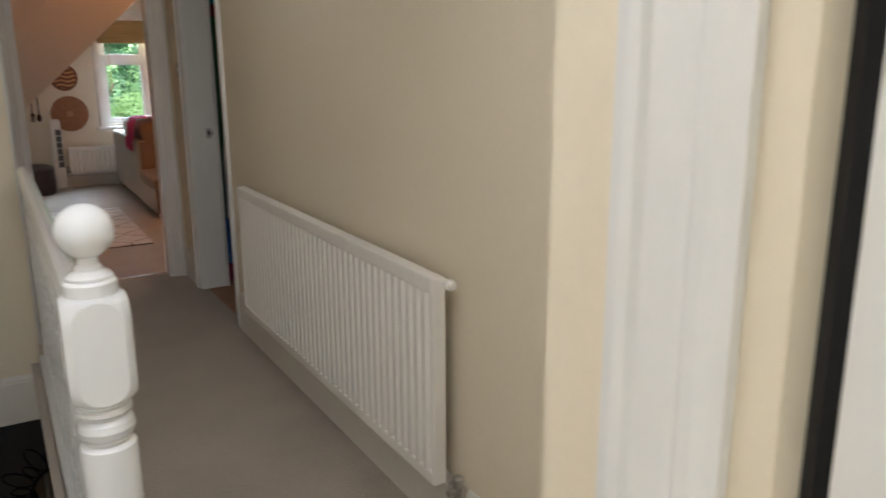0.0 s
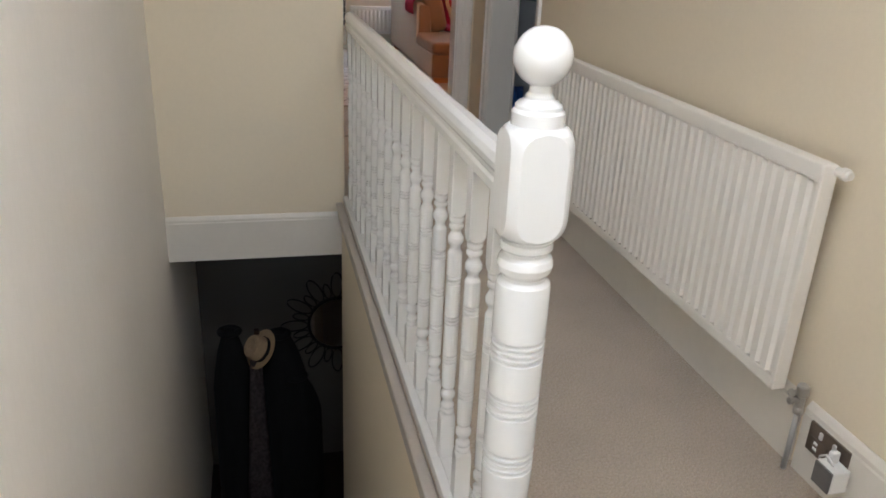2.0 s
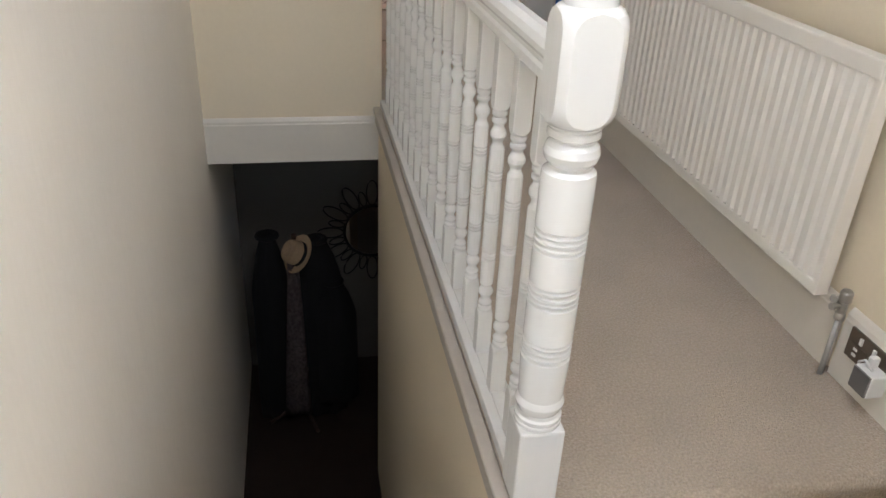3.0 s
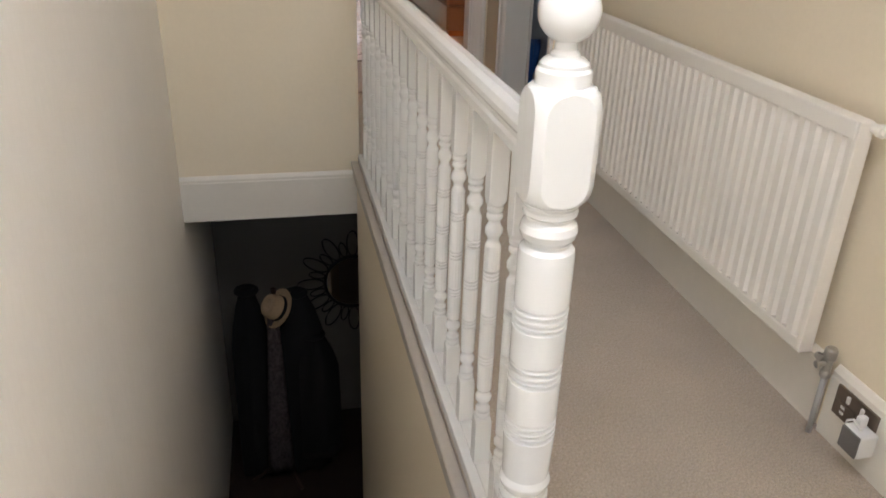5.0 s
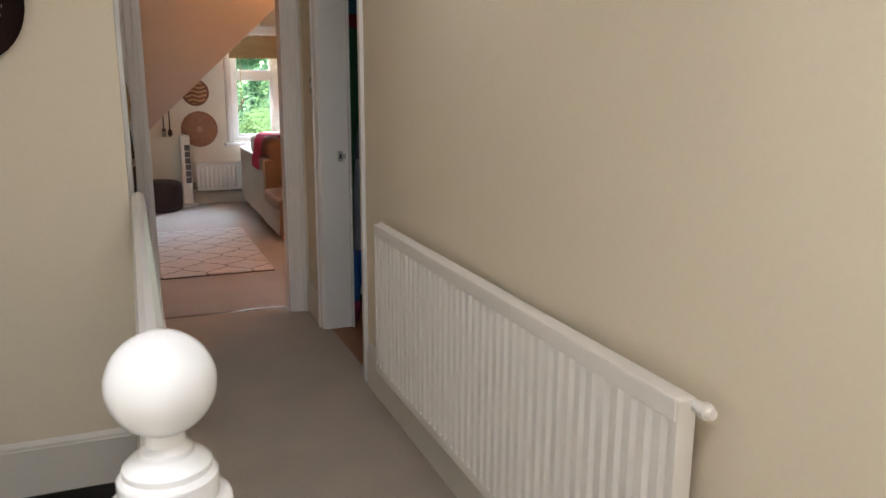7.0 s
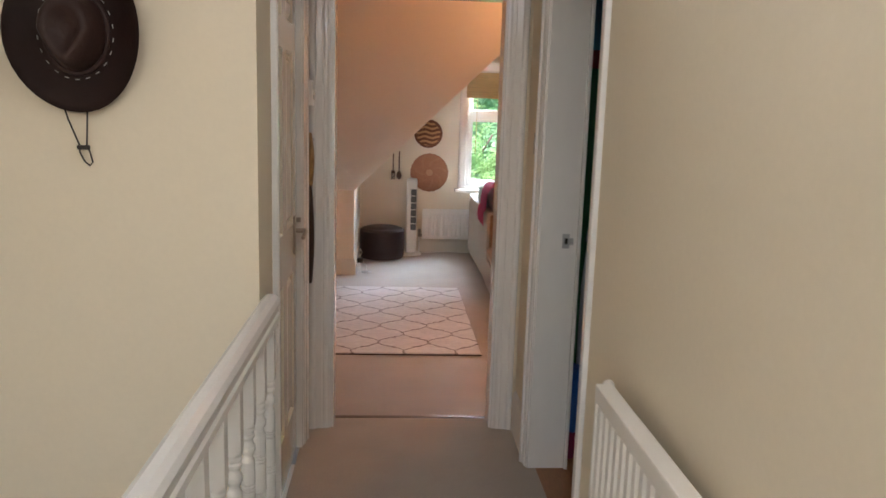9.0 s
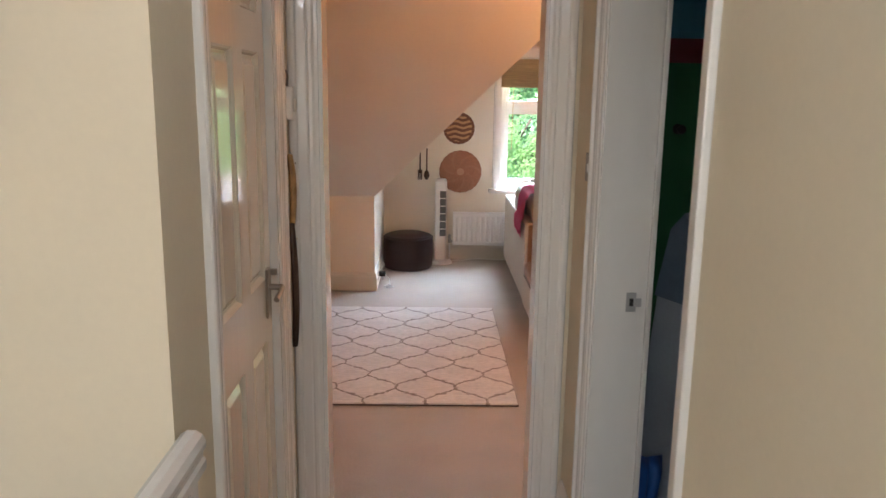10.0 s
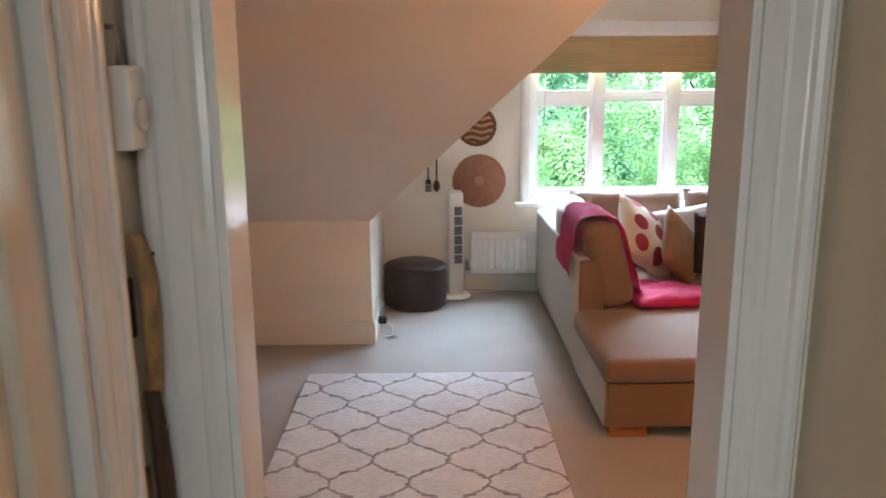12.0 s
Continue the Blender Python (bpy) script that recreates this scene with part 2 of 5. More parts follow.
def trellis():
    """Pale pile rug with a grey-brown ogee trellis."""
    m = mat("trellis_pile", (0.62, 0.585, 0.565), 0.95, grain=0.34, scale=60, bump=1.0, bscale=120, stain=0.2, sscale=9, stretch=(0.45, 1, 1), sheen=0.2)
    N, L = m.node_tree.nodes, m.node_tree.links
    tc = N.new("ShaderNodeTexCoord")
    nz = N.new("ShaderNodeTexNoise")
    nz.inputs["Scale"].default_value = 28
    L.new(tc.outputs["Object"], nz.inputs[0])
    sx = N.new("ShaderNodeSeparateXYZ")
    L.new(tc.outputs["Object"], sx.inputs[0])

    def mth(op, a, b=None, c=None):
        n = N.new("ShaderNodeMath")
        n.operation = op
        for i, v in enumerate((a, b, c)):
            if v is None:
                continue
            if isinstance(v, (int, float)):
                n.inputs[i].default_value = v
            else:
                L.new(v, n.inputs[i])
        return n.outputs[0]
    wide, tall = 0.327, 0.394
    jit = mth("MULTIPLY", mth("SUBTRACT", nz.outputs["Fac"], 0.5), 0.16)
    u = mth("ADD", mth("MULTIPLY", mth("ADD", sx.outputs[0], 0.3525), 1 / wide), jit)
    ph = mth("MULTIPLY", mth("ADD", sx.outputs[1], 0.49), 2 * math.pi / tall)
    c = mth("COSINE", ph)
    a = mth("MULTIPLY_ADD", mth("MAXIMUM", mth("MINIMUM", mth("MULTIPLY", c, 1.06), 1.0), -1.0), 0.25, 0.25)
    slope = mth("MULTIPLY", mth("SINE", ph), 0.26 * 2 * math.pi / tall)
    norm = mth("SQRT", mth("MULTIPLY_ADD", slope, slope, 1 / wide ** 2))
    # the line swells to a small barb half way along each curve
    half = mth("MULTIPLY_ADD", mth("LESS_THAN", mth("ABSOLUTE", c), 0.13), 0.009, 0.007)

    def line(v):
        d = mth("PINGPONG", v, 0.5)
        return mth("LESS_THAN", mth("DIVIDE", d, norm), half)
    f = mth("MAXIMUM", line(mth("ADD", u, a)), line(mth("SUBTRACT", u, a)))
    f = mth("MULTIPLY", f, mth("MULTIPLY_ADD", nz.outputs["Fac"], 0.9, 0.35))
    b = N["Principled BSDF"]
    src = b.inputs["Base Color"].links[0].from_socket
    mx = N.new("ShaderNodeMix")
    mx.data_type = "RGBA"
    L.new(f, mx.inputs[0])
    L.new(src, mx.inputs[6])
    mx.inputs[7].default_value = (0.15, 0.11, 0.10, 1)
    L.new(mx.outputs[2], b.inputs["Base Color"])
    return m


M_RUG = trellis()


def dotted():
    """Cream cushion cloth with round dark red medallions."""
    m = mat("dotted_cloth", (0.62, 0.52, 0.38), 0.8, grain=0.1, scale=80, bump=0.3, bscale=200)
    N, L = m.node_tree.nodes, m.node_tree.links
    tc = N.new("ShaderNodeTexCoord")
    vo = N.new("ShaderNodeTexVoronoi")
    vo.inputs["Scale"].default_value = 6.3
    vo.inputs["Randomness"].default_value = 0.35
    vo.voronoi_dimensions = "2D"
    sp = N.new("ShaderNodeSeparateXYZ")
    cb = N.new("ShaderNodeCombineXYZ")
    L.new(tc.outputs["Object"], sp.inputs[0])
    L.new(sp.outputs[0], cb.inputs[0])
    L.new(sp.outputs[2], cb.inputs[1])
    L.new(cb.outputs[0], vo.inputs[0])
    lt = N.new("ShaderNodeMath")
    lt.operation = "LESS_THAN"
    L.new(vo.outputs["Distance"], lt.inputs[0])
    lt.inputs[1].default_value = 0.36
    b = N["Principled BSDF"]
    src = b.inputs["Base Color"].links[0].from_socket
    mx = N.new("ShaderNodeMix")
    mx.data_type = "RGBA"
    L.new(lt.outputs[0], mx.inputs[0])
    L.new(src, mx.inputs[6])
    mx.inputs[7].default_value = (0.30, 0.018, 0.05, 1)
    L.new(mx.outputs[2], b.inputs["Base Color"])
    return m


M_DOTS = dotted()


# ---- mesh helpers ----
def box(bm, x0, x1, y0, y1, z0, z1, bevel=0.0, segs=2):
    r = bmesh.ops.create_cube(bm, size=1, matrix=Matrix.Translation(((x0 + x1) / 2, (y0 + y1) / 2, (z0 + z1) / 2)) @ Matrix.Diagonal((x1 - x0, y1 - y0, z1 - z0, 1)))
    if bevel:
        es = {e for v in r["verts"] for e in v.link_edges}
        bmesh.ops.bevel(bm, geom=list(es), offset=bevel, segments=segs, profile=0.6, affect="EDGES")
    return bm


def boxm(*a, **k):
    return box(bmesh.new(), *a, **k)


def lathe(bm, prof, segs=20, m=Matrix(), square=False):
    """Turned shape round z: rows of (radius, z)."""
    rings = []
    for r, z in prof:
        rings.append([bm.verts.new(m @ Vector((r * math.cos(2 * math.pi * i / segs), r * math.sin(2 * math.pi * i / segs), z))) for i in range(segs)])
    for a, b in zip(rings, rings[1:]):
        for i in range(segs):
            f = bm.faces.new((a[i], a[(i + 1) % segs], b[(i + 1) % segs], b[i]))
            f.smooth = True
    bm.faces.new(rings[0][::-1])
    bm.faces.new(rings[-1])
    return crisp(bm)


def crisp(bm, angle=24):
    """Marks the edges that turn by more than the angle as sharp."""
    bm.normal_update()
    for e in bm.edges:
        if len(e.link_faces) == 2 and e.calc_face_angle() > radians(angle):
            e.smooth = False
    return bm


def tube(bm, pts, r, segs=8, closed=False):
    pts = [Vector(p) for p in pts]
    rings = []
    n = len(pts)
    for i, p in enumerate(pts):
        a = pts[(i - 1) % n] if closed or i else p
        b = pts[(i + 1) % n] if closed or i < n - 1 else p
        d = (b - a).normalized()
        up = Vector((0.13, 0.21, 0.97)) if abs(d.z) < 0.9 else Vector((0.97, 0.2, 0.1))
        s = d.cross(up).normalized()
        t = s.cross(d)
        rings.append([bm.verts.new(p + r * (math.cos(2 * math.pi * k / segs) * s + math.sin(2 * math.pi * k / segs) * t)) for k in range(segs)])
    pairs = list(zip(rings, rings[1:])) + ([(rings[-1], rings[0])] if closed else [])
    for a, b in pairs:
        for k in range(segs):
            f = bm.faces.new((a[k], a[(k + 1) % segs], b[(k + 1) % segs], b[k]))
            f.smooth = True
    if not closed:
        bm.faces.new(rings[0][::-1])
        bm.faces.new(rings[-1])
    return bm


def prism(bm, outline, m, depth):
    """A flat outline in its own x and y, given depth along z, set by m."""
    lo = [bm.verts.new(m @ Vector((x, y, 0))) for x, y in outline]
    hi = [bm.verts.new(m @ Vector((x, y, depth))) for x, y in outline]
    bm.faces.new(lo[::-1])
    bm.faces.new(hi)
    n = len(lo)
    for i in range(n):
        bm.faces.new((lo[i], lo[(i + 1) % n], hi[(i + 1) % n], hi[i]))
    return bm


def cushion(bm, m, w, h, t, puff=0.5, res=12, lumps=0.0, seed=0):
    """A stuffed cushion w by h and t thick in its own x, z and y."""
    gr = []
    for side in (-1, 1):
        g = []
        for i in range(res + 1):
            row = []
            for j in range(res + 1):
                u, v = 2 * i / res - 1, 2 * j / res - 1
                d = max(0.0, (1 - abs(u) ** 3.0) * (1 - abs(v) ** 3.0)) ** puff
                k = 1 - 0.05 * (1 - abs(v)) * abs(u) - 0.05 * (1 - abs(u)) * abs(v)
                wob = lumps * noise.noise((u * 2 + seed, v * 2, side)) * d
                row.append(bm.verts.new(m @ Vector((u * w / 2 * k, side * (t / 2 * d + wob), v * h / 2 * k))))
            g.append(row)
        gr.append(g)
        for i in range(res):
            for j in range(res):
                q = (g[i][j], g[i + 1][j], g[i + 1][j + 1], g[i][j + 1])
                bm.faces.new(q if side < 0 else q[::-1]).smooth = True
    bmesh.ops.remove_doubles(bm, verts=bm.verts[:], dist=1e-5)
    return bm


def part(name, bm, material, parent=None, label="", smooth=False):
    bmesh.ops.recalc_face_normals(bm, faces=bm.faces[:])
    me = bpy.data.meshes.new(name)
    if smooth:
        for f in bm.faces:
            f.smooth = True
    bm.to_mesh(me)
    bm.free()
    me.materials.append(material)
    ob = new(name, me)
    if parent is not None:
        ob.parent = parent
    if label:
        tagged(ob, label)
    return ob


def thing(name, label, category, m=Matrix(), group=""):
    ob = new(name)
    ob.empty_display_size = 0.05
    ob.matrix_world = m
    return tagged(ob, label, category, group)


def struct(name, bm, material, label, category, smooth=False):
    return tagged(part(name, bm, material, None, "", smooth), label, category, "", "structure")


# ---- the large structure ----
XL, XR = -0.82, 1.08          # stairwell wall, landing wall
ZL = -0.18                    # stair head, one step under the landing
HALL = -2.58                  # hall floor below
# landing wall with the side doorway
bm = boxm(XR, XR + 0.14, 0.5, 4.07, -0.3, 2.4)
box(bm, XR, XR + 0.14, 4.91, 5.32, -0.3, 2.4)
box(bm, XR, XR + 0.14, 4.07, 4.91, 2.04, 2.4)
struct("wall_landing", bm, M_WALL, "cream painted landing wall above a white skirting", "wall")
bm = boxm(XL - 0.14, 0.083, 4.06, 4.2, -0.295, 2.4)
struct("wall_stair_end", bm, M_WALL, "cream painted wall over the stairwell opening", "wall")
bm = boxm(-0.06, 0.083, 4.2, 4.40, 0, 2.4)
box(bm, -0.06, 0.083, 5.10, 5.32, 0, 2.4)
box(bm, -0.06, 0.083, 4.40, 5.10, 2.0, 2.4)
struct("wall_door_side", bm, M_WALL, "cream painted landing wall round a white panelled door", "wall")
bm = boxm(XL - 0.14, XL, -1.7, 4.06, HALL, 2.4)
box(bm, XL - 0.14, XL, 4.06, 5.35, HALL, -0.31)
struct("wall_stairwell", bm, M_PLASTER, "pale cream plastered stairwell wall", "wall")
bm = boxm(0.065, 0.14, 1.335, 4.06, HALL, -0.035)
struct("wall_under_landing", bm, M_WALL, "cream painted stair side wall below the landing edge", "wall")
bm = boxm(-1.9, 0.19, 5.32, 5.44, -0.02, 2.4)
box(bm, 0.97, 4.6, 5.32, 5.44, -0.02, 2.4)
box(bm, 0.19, 0.97, 5.32, 5.44, 2.03, 2.4)
struct("wall_living_room_door", bm, M_WALL, "cream painted wall round the living room doorway", "wall")
# stair head and side room behind
bm = boxm(0.40, 0.52, 0.27, 0.5, ZL, 2.4)
box(bm, 0.40, 0.52, -1.7, -0.55, ZL, 2.4)
box(bm, 0.40, 0.52, -0.55, 0.27, 1.86, 2.4)
box(bm, 0.52, XR, 0.38, 0.5, ZL, 2.4)
struct("wall_side_room", bm, M_WALL, "cream painted wall round a side room doorway", "wall")
# out-of-view wall; its opening is added to hold the back fill lamp
bm = boxm(XL, 3.0, -1.82, -1.7, HALL, 0.5)
box(bm, XL, 3.0, -1.82, -1.7, 1.9, 2.4)
box(bm, XL, -0.72, -1.82, -1.7, 0.5, 1.9)
box(bm, 0.22, 3.0, -1.82, -1.7, 0.5, 1.9)
struct("wall_back", bm, M_WALL2, "pale cream wall behind the stair head", "wall")
bm = boxm(XR + 0.14, 3.0, 0.38, 0.5, ZL, 2.4)
box(bm, 3.0, 3.12, -1.82, 0.5, ZL, 0.55)
box(bm, 3.0, 3.12, -1.82, 0.5, 1.95, 2.4)
box(bm, 3.0, 3.12, -1.82, -0.85, 0.55, 1.95)
box(bm, 3.0, 3.12, 0.45, 0.5, 0.55, 1.95)
struct("wall_side_room_far", bm, M_WALL2, "pale wall of the side room with a window opening", "wall")
# gaps left in the ceiling for the added overhead fill lamps
bm = boxm(XL - 0.14, -0.65, -1.82, 5.44, 2.4, 2.5)
box(bm, 0.95, 3.12, -1.82, 5.44, 2.4, 2.5)
box(bm, -0.65, 0.35, 1.6, 5.44, 2.4, 2.5)
box(bm, -0.65, 0.35, -1.82, -0.3, 2.4, 2.5)
box(bm, 0.35, 0.95, -1.82, 2.35, 2.4, 2.5)
box(bm, 0.35, 0.95, 3.45, 5.44, 2.4, 2.5)
struct("ceiling_landing", bm, M_CEIL, "pale painted landing ceiling with openings added for the unseen fill lamps", "ceiling")

# landing floor with a rounded carpet nosing
bm = bmesh.new()
prof = [(1.33 - 0.03 * math.sin(math.pi * i / 12), -0.03 + 0.03 * math.cos(math.pi * i / 12)) for i in range(13)]
prof = [(5.432, 0.0)] + prof + [(1.33, -0.3), (5.432, -0.3)]
prism(bm, [(y, z) for y, z in prof], Matrix(((0, 0, 1, 0.075), (1, 0, 0, 0), (0, 1, 0, 0), (0, 0, 0, 1))), 1.035)
struct("floor_landing", bm, M_CARPET, "beige cut-pile carpet on the landing with a rounded step edge", "floor")
struct("floor_stair_head", boxm(XL, 3.0, -1.7, 1.33, ZL - 0.3, ZL), M_CARPET, "beige carpet at the head of the stair", "floor")
struct("floor_living_room", boxm(-1.9, 4.6, 5.448, 10.05, -0.3, 0.0), M_CARPETL, "pale beige fitted carpet in the living room", "floor")
struct("threshold_bar", boxm(0.19, 0.97, 5.428, 5.452, -0.02, 0.004, 0.002), M_SOCK, "dull metal carpet bar in the doorway", "trim")
struct("floor_side_room", boxm(XR + 0.02, 3.0, 4.07, 5.31, -0.06, -0.004), M_WOODF, "orange-brown wooden floor of the green side room", "floor")

# stair flight
stair = tagged(new("stair_flight"), "carpeted stair going down to a dark hall", "stairs", "", "structure")
for i in range(11):
    y0, z1 = 1.33 + 0.205 * i, ZL - 0.2 * (i + 1)
    part("step", boxm(XL, 0.065, y0 - 0.02, y0 + 0.205, z1 - 0.22, z1, 0.014, segs=3), M_CARPET, stair)
for x0, x1 in ((XL, XL + 0.02), (0.045, 0.065)):
    bm = bmesh.new()
    ol = [(1.33, ZL - 0.12), (1.33, ZL + 0.10), (3.60, ZL + 0.10 - 2.30), (3.60, ZL - 0.12 - 2.28)]
    prism(bm, ol, Matrix(((0, 0, 1, x0), (1, 0, 0, 0), (0, 1, 0, 0), (0, 0, 0, 1))), x1 - x0)
    struct("stair_string_trim", bm, M_SATIN, "white painted sloping stair skirting", "trim")

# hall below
struct("floor_hall", boxm(XL - 0.14, 2.2, 3.4, 5.5, HALL - 0.1, HALL), M_HALLF, "brown hall floor at the stair foot, darkened to stand for shade", "floor")
struct("wall_hall_back", boxm(XL - 0.14, 2.2, 5.35, 5.47, HALL, -0.3), M_HALLW, "hall wall with its deep shade put into a dull grey paint", "wall")
struct("wall_hall_side", boxm(2.1, 2.2, 1.2, 5.35, HALL, -0.31), M_WALL2, "plain hall side wall in deep shade", "wall")
struct("wall_hall_near", boxm(0.14, 2.1, 3.94, 4.06, HALL, -0.31), M_WALL2, "plain hall wall under the landing", "wall")
struct("ceiling_hall", boxm(XL - 0.14, 2.2, 4.2, 5.35, -0.31, -0.21), M_CEIL, "hall ceiling under the landing", "ceiling")

# green side room
bm = boxm(XR + 0.02, 3.0, 5.305, 5.319, 0, 1.72)
struct("wall_green", bm, M_GREEN, "dark green painted wall of the side room", "wall")
bm = boxm(3.0, 3.1, 4.0, 5.32, 0, 2.4)
struct("wall_green_side", bm, M_GREEN, "dark green side wall", "wall")
bm = boxm(XR + 0.14, 3.0, 3.9, 4.0, 0, 2.4)
struct("wall_green_near", bm, M_GREEN, "dark green wall beside the doorway", "wall")
bm = boxm(XR + 0.02, 3.0, 5.305, 5.319, 1.72, 1.80)
struct("border_red", bm, M_REDB, "dark red painted flower band on the green wall", "wall border")
bm = boxm(XR + 0.02, 3.0, 5.305, 5.319, 1.80, 2.4)
struct("border_sky", bm, M_SKYB, "blue painted sky above the flower band", "wall border")

# living room
bm = bmesh.new()


def slab(bm, pts, up):
    lo = [bm.verts.new(p) for p in pts]
    hi = [bm.verts.new(Vector(p) + Vector(up)) for p in pts]
    bm.faces.new(lo)
    bm.faces.new(hi[::-1])
    n = len(pts)
    for i in range(n):
        bm.faces.new((lo[i], hi[i], hi[(i + 1) % n], lo[(i + 1) % n]))
    return bm


VX, VY, VZ = 1.563, 6.763, 2.30
slab(bm, [(-1.9, 8.79, 0.78), (0.115, 8.79, 0.78), (VX, VY, VZ), (-1.9, VY, VZ)], (0, 0.06, 0.10))
struct("ceiling_slope", bm, M_CEIL, "sloping attic ceiling painted pale peach cream", "ceiling")
bm = slab(bmesh.new(), [(0.115, 8.79, 0.78), (0.115, 10.05, 0.78), (VX, 10.05, VZ), (VX, VY, VZ)], (-0.05, 0, 0.1))
struct("ceiling_bay_slope", bm, M_CEIL, "sloping bay ceiling painted cream", "ceiling")
bm = boxm(-1.9, 4.7, 5.44, VY, 2.3, 2.4)
box(bm, VX, 4.7, VY, 10.2, 2.3, 2.4)
struct("ceiling_living_room", bm, M_CEIL, "flat cream living room ceiling", "ceiling")
bm = boxm(-0.67, 0.115, 8.79, 10.05, 0, 0.80)
struct("wall_knee", bm, M_WALL2, "low cream knee wall under the sloping ceiling", "wall")
struct("wall_knee_far", boxm(-1.9, -0.67, 9.1, 9.2, 0, 0.80), M_WALL2, "low cream knee wall behind an alcove", "wall")
struct("wall_living_left", boxm(-2.0, -1.9, 5.32, 9.2, 0, 2.4), M_WALL2, "cream living room side wall", "wall")
struct("wall_living_right", boxm(4.6, 4.7, 5.32, 10.2, 0, 2.4), M_WALL2, "cream living room side wall", "wall")
WX0, WX1, WZ0, WZ1 = 1.235, 2.86, 0.72, 1.98
bm = boxm(0.0, WX0, 10.05, 10.25, 0, 2.4)
box(bm, WX1, 4.7, 10.05, 10.25, 0, 2.4)
box(bm, WX0, WX1, 10.05, 10.25, 0, WZ0)
box(bm, WX0, WX1, 10.05, 10.25, WZ1, 2.4)
struct("wall_window", bm, M_WALL2, "pale cream living room wall round the window", "wall")


# skirtings with a moulded top
def skirting(name, p0, p1, out, h, z0=0.0, t=0.018):
    """From p0 to p1 on the floor; out is the unit way off the wall."""
    p0, p1, o = Vector((*p0, z0)), Vector((*p1, z0)), Vector((*out, 0))
    d = (p1 - p0)
    prof = [(0, 0), (t, 0), (t, h - 0.035), (t * 0.85, h - 0.030), (t * 0.85, h - 0.018), (t * 0.45, h - 0.006), (0.003, h), (0, h)]
    bm = bmesh.new()
    a = [bm.verts.new(p0 + o * x + Vector((0, 0, z))) for x, z in prof]
    b = [bm.verts.new(p1 + o * x + Vector((0, 0, z))) for x, z in prof]
    bm.faces.new(a)
    bm.faces.new(b[::-1])
    for i in range(len(a)):
        bm.faces.new((a[i], b[i], b[(i + 1) % len(a)], a[(i + 1) % len(a)]))
    return struct(name, bm, M_SKIRT, "cream-white painted skirting board with a moulded top", "skirting")


skirting("baseboard_landing", (XR, 1.31), (XR, 1.685), (-1, 0), 0.21)
skirting("baseboard_landing_long", (XR, 1.71), (XR, 4.0), (-1, 0), 0.21)
skirting("baseboard_switch_wall", (XR, 4.98), (XR, 5.29), (-1, 0), 0.20)
skirting("baseboard_stair_end", (XL, 4.06), (0.083, 4.06), (0, -1), 0.24, -0.295)
skirting("baseboard_knee", (-0.67, 8.79), (0.115, 8.79), (0, -1), 0.15)
skirting("baseboard_knee_side", (0.115, 8.775), (0.115, 10.05), (1, 0), 0.15)
skirting("baseboard_window", (0.135, 10.05), (4.6, 10.05), (0, -1), 0.15)
skirting("baseboard_stair_head", (0.40, 0.40), (0.40, 0.5), (-1, 0), 0.18, ZL)


# architraves: moulded upright boards
def architrave(name, p, width, out, thick, z0, z1, along, material=None):
    """Upright moulding whose foot starts at p, runs `width` along `along` and stands `thick` off the wall along `out`."""
    p, o, a = Vector((*p, 0)), Vector((*out, 0)), Vector((*along, 0))
    prof = [(0, 0), (0, .75), (.05, .95), (.16, 1.0), (.25, .92), (.30, .70), (.34, .66), (.58, .60), (.64, .52), (.70, .60), (.80, .58), (.88, .42), (1.0, .38), (1.0, 0)]
    bm = bmesh.new()
    lo = [bm.verts.new(p + a * (x * width) + o * (d * thick) + Vector((0, 0, z0))) for x, d in prof]
    hi = [bm.verts.new(p + a * (x * width) + o * (d * thick) + Vector((0, 0, z1))) for x, d in prof]
    bm.faces.new(lo[::-1])
    bm.faces.new(hi)
    for i in range(len(lo)):
        bm.faces.new((lo[i], hi[i], hi[(i + 1) % len(lo)], lo[(i + 1) % len(lo)]))
    return struct(name, bm, material or M_SATIN, "white painted moulded door architrave", "architrave")


# living room doorway: linings, stops and architraves
for x0, x1 in ((0.186, 0.206), (0.954, 0.974)):
    struct("door_lining_living_room", boxm(x0, x1, 5.316, 5.446, 0.0, 2.03, 0.002), M_SATIN, "white painted door lining", "door lining")
struct("door_head_living_room", boxm(0.206, 0.954, 5.316, 5.446, 2.008, 2.03), M_SATIN, "white painted door head", "door lining")
architrave("architrave_living_room", (0.092, 5.32), 0.10, (0, -1), 0.032, 0.0, 2.11, (1, 0))
architrave("architrave_living_room", (1.062, 5.32), 0.095, (0, -1), 0.032, 0.0, 2.11, (-1, 0))
# side doorway to the green room
struct("door_lining_green", boxm(XR - 0.006, XR + 0.15, 4.885, 4.912, 0.0, 2.04, 0.002), M_SATIN, "white painted door lining with a strike plate", "door lining")
struct("door_lining_green", boxm(XR - 0.006, XR + 0.15, 4.068, 4.090, 0.0, 2.04, 0.002), M_SATIN, "white painted door lining", "door lining")
struct("door_stop_green", boxm(XR + 0.15, XR + 0.165, 4.872, 4.912, 0.0, 2.04, 0.002), M_SATIN, "white painted door stop", "door lining")
architrave("architrave_green", (XR, 4.965), 0.07, (-1, 0), 0.032, 0.0, 2.10, (0, -1))
struct("architrave_green_near", boxm(XR - 0.018, XR, 4.035, 4.072, 0.0, 2.08, 0.004), M_SATIN, "narrow white painted door trim", "architrave")
